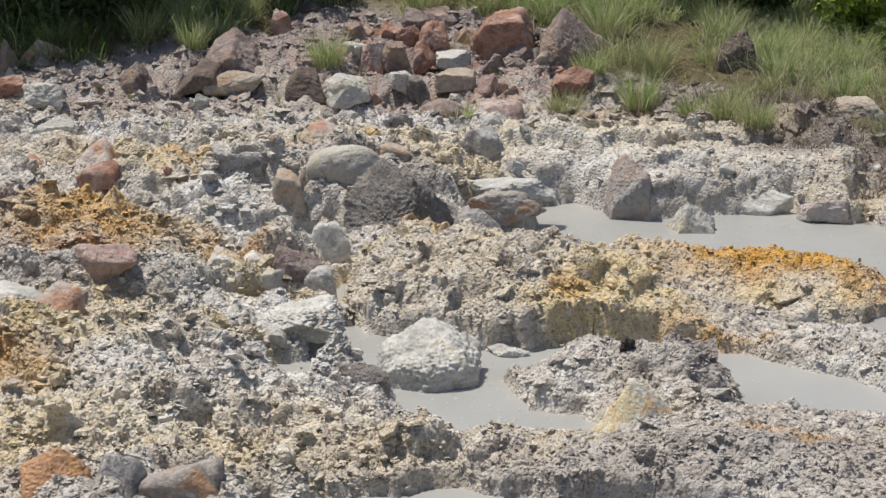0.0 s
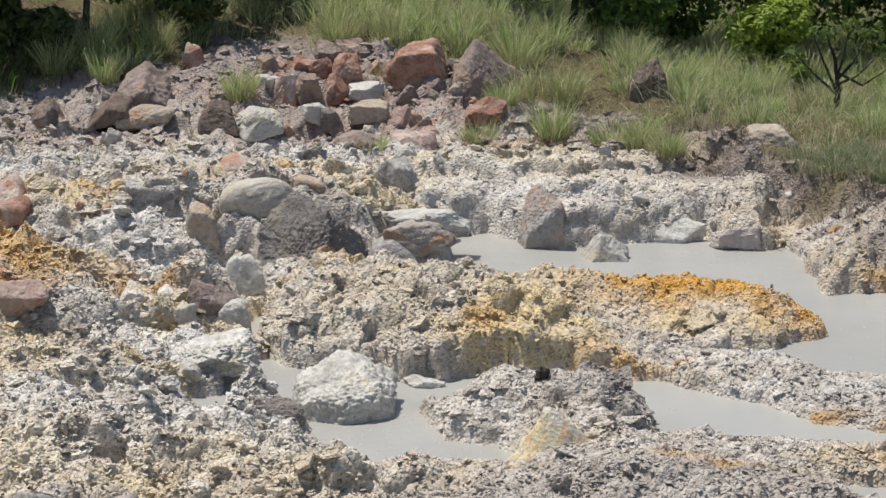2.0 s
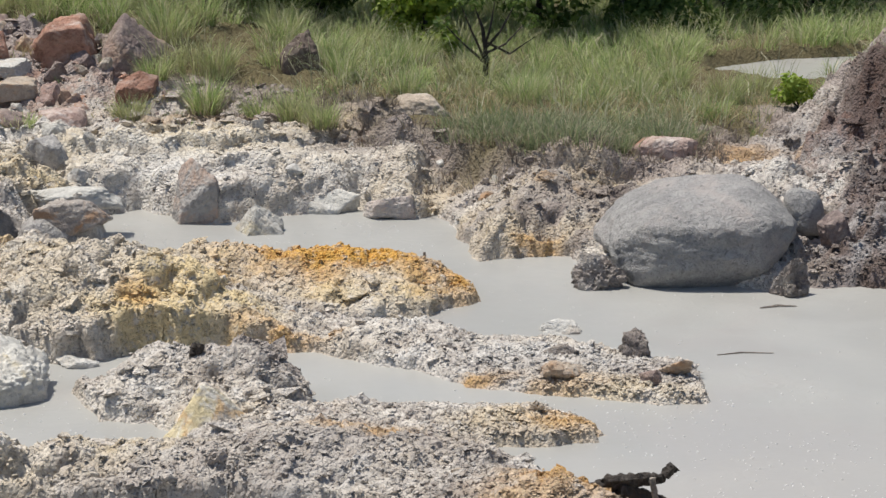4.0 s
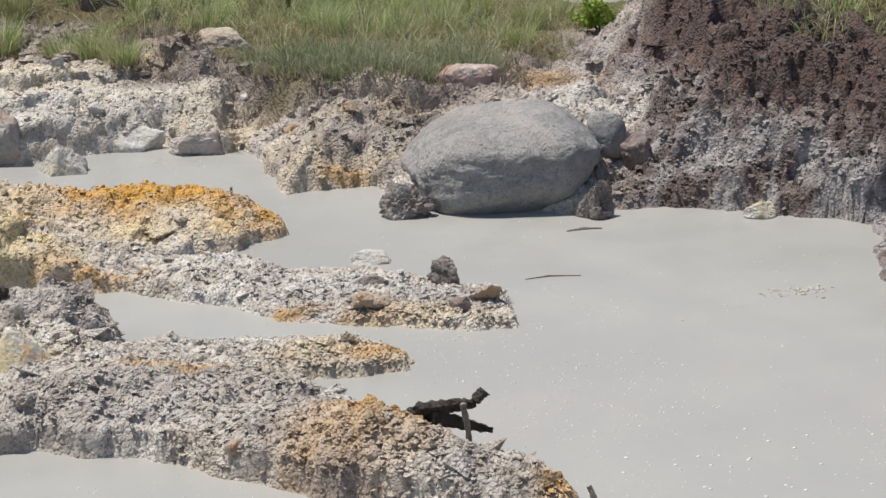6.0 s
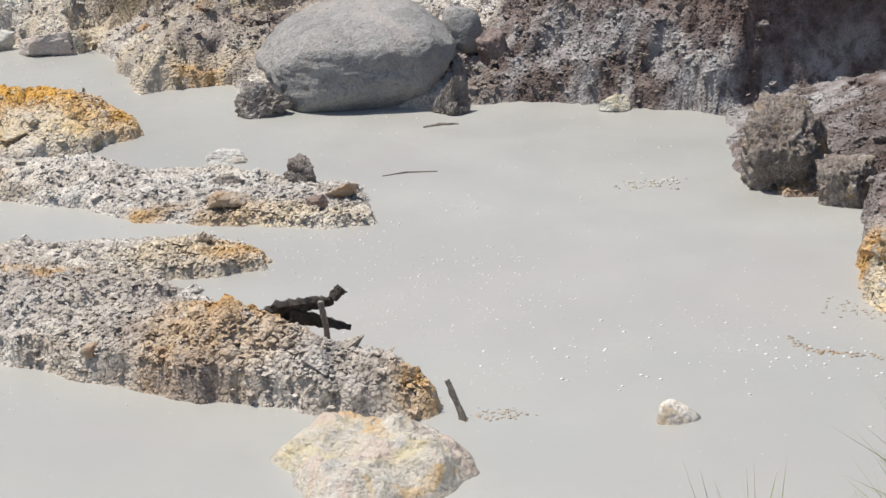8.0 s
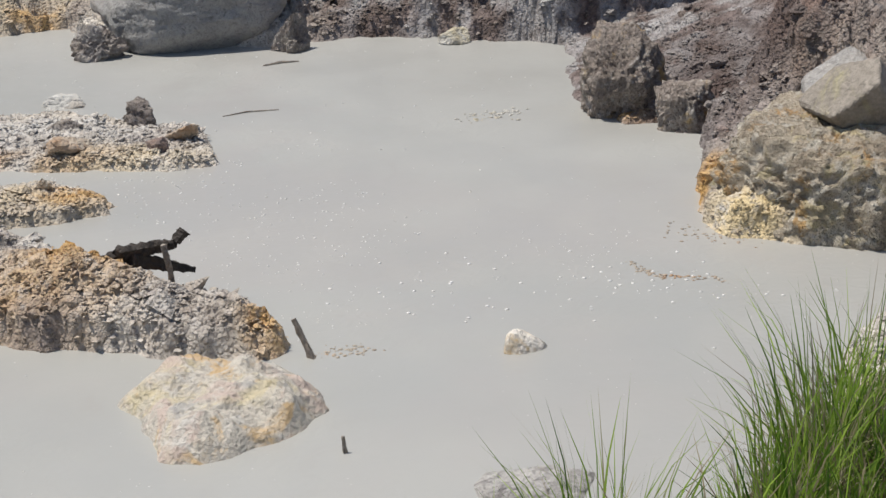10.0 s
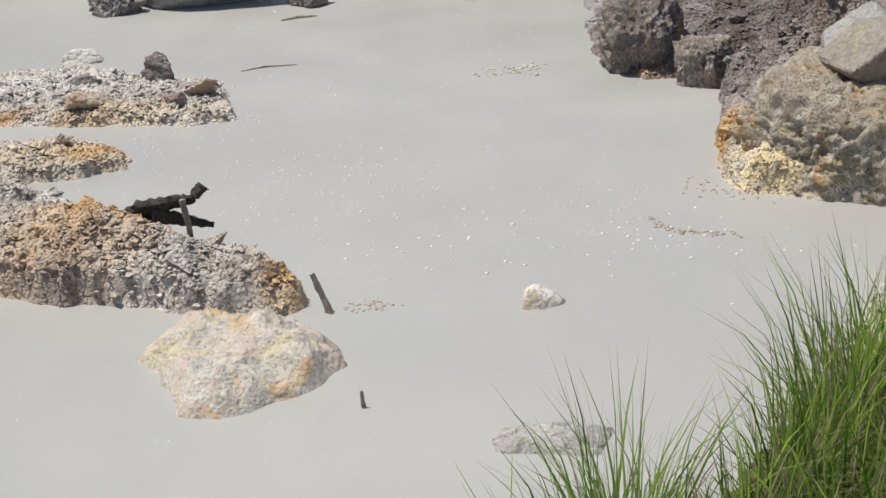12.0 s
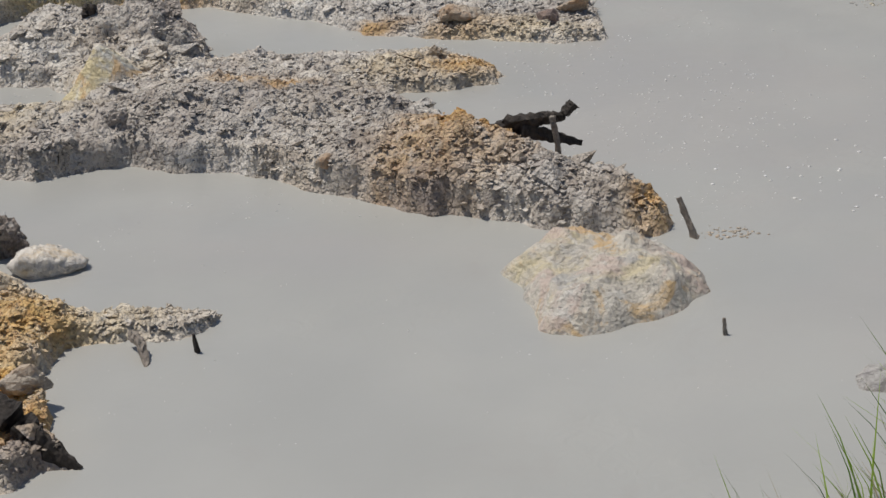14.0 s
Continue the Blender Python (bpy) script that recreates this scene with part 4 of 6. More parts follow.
def rock(x, y, w, d, h, turn, seed, material, label, sink=None, name="rock", z=None, tilt=0.0, **more):
    ground = float(both_z(np.array([x]), np.array([y]))[0]) if z is None else z
    if sink is None:  # most lie deep in the crust
        sink, h = 0.30, h * 1.16
    ob = thing(name, rock_mesh(w, d, h, seed, material, **more), label, "rock")
    ob.matrix_world = pose(x, y, ground - sink * h, tilt, tilt * 0.6, turn)
    return ob

# cuts that shape a stone: (direction outwards, distance)
BLOCK = (((0.05, -0.25, 1), 0.75), ((0.1, -1, -0.22), 0.76), ((-0.8, -0.6, -0.05), 0.85), ((1, -0.25, 0.05), 0.85), ((-1, 0.1, 0.15), 0.88), ((0.6, -0.2, 0.8), 0.92), ((0, 1, 0), 0.9), ((0, 0, -1), 0.8))
OVER = (((-0.15, -0.38, 0.9), 0.66), ((0.05, -0.9, -0.5), 0.72), ((-0.75, -0.6, -0.25), 0.8), ((1, -0.2, 0.1), 0.85), ((-0.6, 0, 0.8), 0.85), ((0.5, 0, 0.85), 0.85), ((0, 1, 0), 0.9), ((-1, 0, 0), 0.95), ((0, 0, -1), 0.8))
WEDGE = (((-0.62, -0.2, 0.76), 0.62), ((0.58, -0.25, 0.78), 0.68), ((0.1, -0.95, 0.2), 0.72), ((-0.6, -0.8, 0.05), 0.82), ((0, 1, 0.2), 0.85), ((1, 0, 0), 0.95), ((-1, 0, 0), 0.95), ((0, 0, -1), 0.8))
LEAN = (((0.35, -0.6, 0.72), 0.42), ((-0.7, -0.5, 0.4), 0.72), ((0.2, -0.95, -0.2), 0.8), ((1, 0, 0), 0.95), ((-1, 0, 0), 0.95), ((0, 1, 0), 0.8), ((0, 0.5, 0.85), 0.75), ((0, 0, -1), 0.8))
LEDGE = (((0.04, -0.16, 1), 0.6), ((0, -1, -0.05), 0.75), ((-0.9, -0.4, 0), 0.9), ((1, -0.15, 0), 0.95), ((0.3, -0.8, 0.5), 0.82), ((0, 1, 0), 0.9), ((0, 0, -1), 0.8))
DOME = (((0, -0.2, 1), 0.78), ((0.6, -0.1, 0.7), 0.85), ((-0.6, -0.15, 0.7), 0.82), ((0.15, -0.8, 0.5), 0.78), ((0.1, -1, -0.15), 0.86), ((1, 0, 0), 0.96), ((-1, 0, 0), 0.96), ((0, 1, 0), 0.95), ((0, 0, -1), 0.8))
PEAK = (((-0.8, -0.3, 0.5), 0.5), ((0.88, -0.15, 0.4), 0.66), ((0.15, -0.85, 0.5), 0.62), ((0.05, 0, 1), 0.88), ((0, 1, 0.2), 0.8), ((-1, 0, 0), 0.97), ((1, 0, 0), 0.95), ((0, -1, 0), 0.9), ((0, 0, -1), 0.8))
ROUND = (((0, 0, 1), 0.92), ((0, -1, 0.1), 0.95), ((1, 0, 0), 0.97), ((-1, 0, 0), 0.97), ((0, 1, 0), 0.95), ((0, 0, -1), 0.8))
FACE = (((0.1, -0.75, 0.65), 0.5), ((-0.5, -0.3, 0.8), 0.75), ((0.7, -0.2, 0.65), 0.75), ((1, 0, 0), 0.9), ((-1, 0, 0), 0.9), ((0, 1, 0), 0.8), ((0, -1, 0), 0.9), ((0, 0, -1), 0.8))

rock(-1.96, 18.18, 0.62, 0.45, 0.33, 8, 1200, BROWN, "large brown boulder with a lit crown on the slope", planes=OVER, name="boulder", soft=20.0)
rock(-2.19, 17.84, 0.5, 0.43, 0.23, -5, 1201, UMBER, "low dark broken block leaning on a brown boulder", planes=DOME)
rock(-1.86, 17.79, 0.56, 0.39, 0.16, 0, 1202, TAN, "flat tan rock embedded in the slope", planes=DOME, soft=8.0)
rock(-2.70, 17.82, 0.32, 0.25, 0.23, 20, 1203, EARTH, "dark rock with a rusty top below the grass", planes=WEDGE)
rock(-2.10, 17.45, 0.15, 0.12, 0.15, 10, 1204, PALE, "pale grey rock on the crusted ground")
# umber puts the shade lying on this block into its colour
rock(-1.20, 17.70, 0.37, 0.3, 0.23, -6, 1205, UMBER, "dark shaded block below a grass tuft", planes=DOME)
rock(-1.53, 19.09, 0.23, 0.18, 0.19, 6, 1207, RED, "rust red flat topped block on the slope", planes=BLOCK)
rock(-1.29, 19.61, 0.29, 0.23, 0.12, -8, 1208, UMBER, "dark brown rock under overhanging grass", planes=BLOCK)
rock(-0.81, 19.00, 0.25, 0.20, 0.14, 14, 1209, BROWN, "brown weathered rock on the rocky slope", planes=WEDGE)
rock(0.58, 18.81, 0.7, 0.49, 0.4, 6, 1210, RED, "big red brown block with a lit top and hollow shaded side", planes=OVER, name="boulder", soft=22.0, sub=5)
rock(1.23, 18.61, 0.71, 0.53, 0.50, -6, 1211, BROWN, "big brown pointed boulder beside grass tufts", planes=WEDGE, name="boulder", soft=14.0, sub=5)
rock(1.12, 17.81, 0.42, 0.29, 0.29, -12, 1212, RED, "red broken rock below the grassy slope", planes=WEDGE, soft=22.0)
rock(1.43, 17.79, 0.20, 0.16, 0.11, 30, 1213, BROWN, "brown weathered rock on the rocky slope")
rock(0.47, 17.12, 0.44, 0.31, 0.20, 5, 1214, PINK, "low lilac pink rock on the shelf", planes=DOME, soft=9.0)
rock(-0.00, 17.02, 0.48, 0.37, 0.23, -10, 1215, BROWN, "brown grey rock on the shelf with a grass sprig", planes=OVER, soft=18.0)
rock(-0.97, 16.26, 0.30, 0.24, 0.17, 2, 1216, ORANGE, "low rust orange rock on the shelf", planes=DOME, soft=9.0)
rock(-0.88, 17.72, 0.47, 0.36, 0.2, 12, 1217, PALE, "pale grey block at the foot of the slope", planes=DOME, soft=16.0)
rock(-0.64, 18.42, 0.33, 0.20, 0.21, 20, 1218, PINK, "pinkish tilted slab on the slope", planes=LEAN, soft=24.0)
rock(-0.81, 18.49, 0.28, 0.22, 0.14, -10, 1219, PALE, "pale grey rock on the slope", planes=BLOCK)
rock(-0.07, 18.77, 0.33, 0.25, 0.30, 5, 1220, RED, "rust red block with a dark hollow underside", planes=OVER, soft=22.0)
rock(-0.34, 18.95, 0.29, 0.23, 0.16, 0, 1221, RED, "orange red angular rock in the pile", planes=WEDGE)
rock(-0.05, 19.45, 0.36, 0.29, 0.14, 10, 1222, PINK, "pale pink topped rock in the pile", planes=BLOCK)
rock(-0.30, 19.37, 0.31, 0.25, 0.16, -14, 1223, BROWN, "grey brown rock in the pile on the slope", planes=BLOCK)
rock(-0.51, 18.99, 0.28, 0.22, 0.13, 8, 1224, RED, "rust red angular rock in the pile on the slope", planes=BLOCK)
rock(-0.20, 18.51, 0.25, 0.20, 0.23, -18, 1225, RED, "rust red angular rock in the pile on the slope", planes=WEDGE)
rock(-0.43, 18.48, 0.31, 0.25, 0.2, 12, 1226, BROWN, "brown block in the pile on the slope", planes=BLOCK)
rock(0.06, 18.55, 0.38, 0.3, 0.11, -12, 1227, WHITE, "whitish flat stone in the rock pile", planes=BLOCK)
rock(0.19, 19.01, 0.20, 0.16, 0.15, 4, 1228, TAN, "tan rock in the pile on the slope", planes=WEDGE)
rock(0.72, 18.56, 0.28, 0.22, 0.18, -8, 1229, BROWN, "brown block beside a bigger red block", planes=BLOCK)
rock(-0.40, 18.03, 0.23, 0.18, 0.14, 15, 1230, PALE, "pale grey rock below the pile", planes=BLOCK)
rock(0.10, 18.12, 0.39, 0.31, 0.14, -5, 1231, TAN, "tan broken rock below the pile", planes=BLOCK)
rock(0.39, 18.00, 0.20, 0.16, 0.15, 10, 1232, PINK, "pink angular stone on the slope", planes=WEDGE)
rock(0.72, 17.87, 0.22, 0.18, 0.09, -4, 1233, ORANGE, "small rust orange stone on the slope", planes=BLOCK)
rock(0.65, 17.67, 0.17, 0.14, 0.12, 25, 1234, ORANGE, "small rust orange stone on the slope", planes=WEDGE)
rock(-0.23, 17.94, 0.20, 0.16, 0.16, -20, 1235, DARK, "dark grey stone below the pile", planes=BLOCK)
rock(-1.37, 16.41, 0.21, 0.16, 0.11, 0, 1236, PALE, "pale grey rock on the crusted ground", planes=BLOCK)
rock(-3.88, 18.01, 0.17, 0.14, 0.3, 0, 1237, BROWN, "brown weathered block at the bush's foot", planes=BLOCK)
rock(-3.63, 18.26, 0.44, 0.31, 0.19, -10, 1238, TAN, "tan and white slab lying below the bush", planes=LEAN)
rock(-3.75, 17.57, 0.29, 0.23, 0.2, 8, 1239, RED, "dark red block on the crusted slope", planes=BLOCK)
rock(-3.48, 17.51, 0.39, 0.31, 0.20, 0, 1240, PALE, "low pale grey rock on the crusted ground", planes=DOME)
rock(-3.14, 16.17, 0.34, 0.27, 0.20, 8, 1241, PALE, "broken pale grey rock with a shaded hollow", planes=OVER)
rock(-0.29, 14.12, 0.86, 0.66, 0.5, 0, 1242, CINDER, "grey brown cone shaped boulder with grainy crust", planes=PEAK, name="boulder", soft=10.0, rough=0.06, grit=0.05, sub=6)
rock(-0.7, 14.53, 0.59, 0.41, 0.25, -8, 1243, TANPALE, "smooth pale tan boulder leaning beside a darker boulder", planes=DOME, name="boulder", soft=5.0, rough=0.04, grit=0.01, tilt=-10)
rock(-1.11, 14.35, 0.29, 0.23, 0.22, 10, 1244, TAN, "tan block with a rusty top by the seep", planes=BLOCK, soft=12.0)
rock(-0.34, 14.84, 0.26, 0.18, 0.14, -10, 1245, TAN, "smooth rounded tan stone", planes=ROUND, soft=4.0, rough=0.03, grit=0.01)
rock(-1.51, 14.69, 0.40, 0.24, 0.17, 2, 1246, ASH, "blue grey flat stone ledge on the crust", planes=LEDGE)
rock(0.33, 15.68, 0.36, 0.29, 0.26, 10, 1247, ASH, "grey upright stone in the far shore", planes=OVER, soft=12.0)
rock(0.08, 15.23, 0.21, 0.17, 0.20, -12, 1248, PALE, "pale grey rock on the crusted ground", planes=BLOCK)
rock(0.49, 14.77, 0.72, 0.36, 0.1, 5, 1249, CHALK, "whitish slab on the far shore", planes=DOME, soft=14.0)
rock(0.47, 14.45, 0.56, 0.36, 0.2, -7, 1250, BROWNGREY, "dark slab rock at the back pool's edge", planes=DOME, soft=16.0)
rock(0.29, 14.36, 0.43, 0.30, 0.14, 0, 1251, ASH, "blue grey smooth stone at the pool's edge", planes=DOME, soft=5.0, rough=0.03)
rock(-2.61, 14.89, 0.39, 0.31, 0.27, 7, 1252, ORANGE, "tan rock with a rusty top on the crust", planes=OVER, soft=14.0)
rock(-2.52, 14.55, 0.34, 0.27, 0.18, 13, 1253, RED, "dark red rounded rock on the crust", planes=DOME, soft=8.0)
rock(-3.05, 15.06, 0.23, 0.18, 0.12, 20, 1254, ORANGE, "rust orange flat stone on the crust", planes=BLOCK)
rock(-2.16, 11.1, 0.32, 0.27, 0.24, -3, 1255, ORANGE, "rusty brown rounded rock with a white crown", planes=OVER, soft=8.0)
rock(-2.44, 11.2, 0.40, 0.32, 0.22, 4, 1256, CHALK, "white rock with rust streaks on the crust", planes=DOME, soft=7.0)
rock(-2.06, 12.03, 0.42, 0.29, 0.17, 8, 1257, PINK, "rust pink and white broken slab", planes=LEAN, soft=12.0)
rock(-1.75, 8.74, 0.34, 0.20, 0.26, 8, 1258, RUST, "orange flat faced rock in the stained crust", sink=0.42, planes=FACE, jitter=0.05, rough=0.05, soft=18.0, sub=5)
rock(-1.45, 8.73, 0.27, 0.24, 0.26, -12, 1259, ASH, "pale hollow topped rock beside a dark crack", sink=0.42, planes=LEAN, soft=10.0)
rock(-1.18, 8.78, 0.4, 0.28, 0.2, -7, 1260, BROWNGREY, "brown rock with a grey side in the crust", sink=0.42, planes=DOME, soft=14.0)
rock(-1.38, 12.41, 0.23, 0.18, 0.19, -3, 1261, SULPHUR, "olive yellow stained lump of crust", planes=DOME)
rock(-1.20, 12.57, 0.20, 0.16, 0.13, 14, 1262, SULPHUR, "bright yellow stained lump of crust", planes=DOME)
rock(-1.05, 12.29, 0.16, 0.13, 0.12, 0, 1263, PALE, "rounded grey stone on the crust", planes=ROUND, soft=5.0)
rock(-0.91, 12.49, 0.35, 0.21, 0.26, 9, 1264, BROWN, "brown and white shard beside a seep", planes=LEAN, soft=18.0)
rock(-0.77, 12.46, 0.25, 0.20, 0.16, -10, 1265, PALE, "pale rounded rock near the white slab", planes=DOME, soft=6.0)
rock(-0.76, 13.26, 0.32, 0.19, 0.23, 30, 1266, CHALK, "pale slab leaning into the small seep", planes=LEAN, soft=10.0)
rock(-0.92, 11.6, 0.72, 0.58, 0.13, 14, 1267, CHALK, "broad white slab rock on the pool's shore", planes=DOME, name="boulder", soft=14.0, rough=0.09, grit=0.07, sub=6)
rock(-0.96, 11.35, 0.16, 0.13, 0.08, 5, 1268, PALE, "pale yellowish stone by the shore", planes=BLOCK)
rock(1.40, 15.13, 0.40, 0.30, 0.45, -4, 246, PILLAR, "standing pillar rock with a slanted rusty top at the pool's edge", z=0.0, soft=20.0, sub=5, rough=0.05, jitter=0.03,
     planes=(((1, -0.1, 0.02), 0.78), ((-1, -0.15, 0.25), 0.8), ((0.1, -1, -0.08), 0.72), ((0, 1, 0), 0.8), ((-0.42, -0.45, 0.78), 0.62), ((0.6, 0.2, 0.8), 0.85), ((0, 0, -1), 0.8)), sink=0.1)
rock(1.83, 14.68, 0.40, 0.34, 0.23, -6, 247, PALE, "small pale pointed rock standing in the mud", z=0.0, soft=24.0, jitter=0.03,
     planes=(((-0.75, -0.3, 0.55), 0.42), ((0.5, -0.3, 0.8), 0.52), ((0.1, -0.8, 0.55), 0.55), ((0.1, 0.75, 0.65), 0.5), ((1, 0, 0), 1.1), ((-1, 0, 0), 1.0), ((0, 0, -1), 0.7)))
rock(2.90, 15.02, 0.46, 0.24, 0.17, -8, 248, PINKPALE, "flat topped pale stone at the pool's shore", z=0.0, sink=0.05, soft=26.0, planes=LEDGE)
rock(2.43, 15.28, 0.52, 0.24, 0.15, -14, 249, CHALK, "whitish slab sloping into the pool", z=0.0, sink=0.0, soft=20.0, planes=LEAN)
rock(6.31, 10.07, 0.56, 0.46, 0.48, -40, 289, OUTDARK, "brown and yellow lump of the torn bank", planes=BLOCK, grit=0.0, rough=0.08, crag=0.11, jitter=0.08, soft=16.0, sub=6)
rock(6.49, 9.66, 0.38, 0.29, 0.20, -36, 290, OUTDARK, "brown lump with pale bits at the bank's foot", planes=BLOCK, grit=0.0, rough=0.06, crag=0.16, soft=14.0, sub=5)
rock(6.17, 7.99, 1.10, 0.84, 0.56, -59, 292, OUTCROP, "sulphur stained rock outcrop rising from the pool", name="rock_outcrop", z=0.0, sink=0.12, soft=18.0, rough=0.09, grit=0.02, crag=0.085, sub=6, jitter=0.05,
     planes=(((0, -1, 0.42), 0.76), ((-0.5, -0.85, 0.25), 0.86), ((0.35, -0.9, -0.05), 0.82), ((-1, -0.1, 0.12), 0.85), ((1, -0.1, 0.05), 0.9), ((0.05, -0.2, 1), 0.72), ((0, 1, 0), 0.9), ((0, 0, -1), 0.7)))
# brown rock in the darker stone, which also holds the shade on this side
rock(6.75, 7.5, 0.72, 0.5, 0.38, -50, 295, OUTDARK, "brown stained rock beside the outcrop", name="rock_outcrop", z=0.0, sink=0.1, soft=16.0, rough=0.05, grit=0.0, crag=0.15, sub=6, planes=BLOCK)
rock(6.39, 7.98, 0.48, 0.40, 0.36, -30, 293, GREYTAN, "angular grey tan boulder perched on the bank's edge", name="boulder", z=0.46, sink=0.08, soft=18.0, rough=0.035, grit=0.012, sub=5, jitter=0.0,
     planes=(((-0.62, -0.25, 0.72), 0.52), ((0.1, -0.85, -0.45), 0.55), ((0.85, -0.25, 0.35), 0.72), ((0.2, 0.5, 0.8), 0.8), ((-0.5, -0.3, -0.8), 0.6), ((0, 1, 0), 0.85), ((1, 0.2, -0.4), 0.8), ((-0.9, -0.3, -0.2), 0.95), ((0, 0, -1), 0.8)))
rock(6.68, 8.35, 0.52, 0.42, 0.30, -10, 294, ASH, "grey boulder behind a tan one on the bank", name="boulder", soft=14.0, rough=0.04, grit=0.015, planes=WEDGE, sub=5)
rock(2.63, 18.25, 0.42, 0.32, 0.43, -21, 221, UMBER, "dark brown rock leaning in the grass", sink=-0.05, taper=0.3)
rock(3.4, 16.5, 0.56, 0.27, 0.24, -19, 222, TANWHITE, "flat tan and white rock at the grass edge", z=0.46, sink=0.15, planes=DOME, soft=12.0, jitter=0.08)
rock(-0.05, 10.98, 0.66, 0.48, 0.33, 6, 250, CHALK, "large pale grey rock standing in the mud pool", name="boulder", soft=13.0, rough=0.09, grit=0.045, sub=6, jitter=0.05,
     planes=(((-0.1, -0.42, 0.9), 0.66), ((0.5, -0.1, 0.8), 0.85), ((-0.55, -0.2, 0.8), 0.80), ((0.35, -0.9, -0.1), 0.74), ((-0.6, -0.8, 0.05), 0.80), ((1, -0.2, 0), 0.92), ((-1, -0.1, 0), 0.92), ((0, 1, 0), 0.9), ((0, 0, -1), 0.8)))
rock(0.39, 11.50, 0.24, 0.18, 0.06, 9, 256, WHITE, "flat white stone beside the crust island")
rock(-2.85, 13.04, 0.23, 0.17, 0.18, 27, 267, BROWN, "brown weathered boulder on the rocky slope")
rock(-0.43, 10.40, 0.33, 0.25, 0.11, -2, 269, CLOD, "grey crumbling clod at pool edge")
rock(5.50, 13.17, 0.31, 0.26, 0.22, -15, 271, BOULDER, "rounded grey stone lodged behind the big boulder", z=0.33, soft=6.0, rough=0.03)
rock(3.89, 12.76, 0.38, 0.28, 0.24, -3, 272, CLOD, "dark lumpy mud clod beside the boulder", grit=0.0, crag=0.16, sub=5)
rock(5.08, 12.34, 0.26, 0.19, 0.27, -33, 273, CLOD, "grey lumpy mud clod beside the boulder", grit=0.0, crag=0.16, sub=5, taper=0.4)
rock(5.05, 14.98, 0.56, 0.25, 0.22, -24, 274, PINK, "flat orange tan rock on the grass edge", sink=0.0, planes=DOME, soft=10.0)
rock(3.36, 11.75, 0.27, 0.22, 0.07, -15, 275, WHITE, "whitish stone lying in the mud")
rock(3.58, 10.91, 0.22, 0.17, 0.16, -20, 276, CLOD, "dark upright mud clod on the island tail", grit=0.1, rough=0.2, planes=(((1, 0, 0.15), 0.8), ((-1, 0, 0.1), 0.8), ((0, -1, 0.1), 0.8), ((0, 1, 0), 0.8), ((0, 0, 1), 0.85), ((0, 0, -1), 0.8)), soft=6.0)
rock(3.06, 10.62, 0.27, 0.20, 0.10, -3, 277, TAN, "tan flat rock on the island tail", rough=0.15)
rock(3.13, 10.91, 0.22, 0.16, 0.09, -28, 278, CLOD, "dark clod on the island tail")
rock(3.72, 10.59, 0.20, 0.15, 0.09, -25, 279, TAN, "tan lump on the island tail")
rock(3.51, 10.40, 0.14, 0.11, 0.08, -19, 280, BROWN, "brown weathered boulder on the rocky slope")
rock(5.61, 12.89, 0.24, 0.18, 0.18, -18, 281, BROWN, "grey brown rock in the bank", z=0.26)
rock(6.15, 12.03, 0.23, 0.17, 0.11, -15, 282, PALE, "blue grey wedge stone at the foot of the bank")
rock(4.09, 7.14, 0.18, 0.14, 0.09, -43, 283, SULPHUR, "creamy white stone standing in the mud", soft=6.0, rough=0.05, grit=0.015)
rock(0.52, 8.02, 0.34, 0.26, 0.14, 1, 286, SULPHUR, "yellow white rock beside the crust spit", soft=6.0, rough=0.12, crag=0.06, sink=0.34)
rock(0.34, 8.25, 0.34, 0.24, 0.22, 8, 287, OUTDARK, "dark grey clod beside a yellow rock", planes=BLOCK, crag=0.14, sub=5)
rock(0.33, 6.76, 0.21, 0.13, 0.08, -17, 288, TAN, "tan slab on the crust spit")

# the great boulder in the far corner of the pool
rock(4.66, 12.98, 1.40, 1.0, 0.60, -12, 41, BOULDER, "huge rounded grey boulder resting at the pool's edge", name="boulder", z=0.0, sink=0.10, soft=16.0, rough=0.03, grit=0.008, sub=6,
     jitter=0.0, planes=(((-0.946, -0.05, 0.32), 0.88), ((-0.70, -0.12, 0.70), 0.89), ((-0.07, -0.12, 0.99), 0.94), ((0.80, -0.05, 0.58), 0.985), ((0.97, -0.05, -0.2), 0.93), ((0.92, -0.25, -0.35), 0.90),
                         ((0.0, -0.62, 0.78), 0.86), ((0.08, -0.97, 0.1), 0.80), ((0.15, -0.85, -0.5), 0.92), ((0.7, -0.7, 0.05), 0.93), ((-0.7, -0.7, 0.05), 0.93), ((-0.95, -0.1, -0.3), 1.0), ((0, 0, -1), 1.4), ((0, 1, 0), 0.95)))


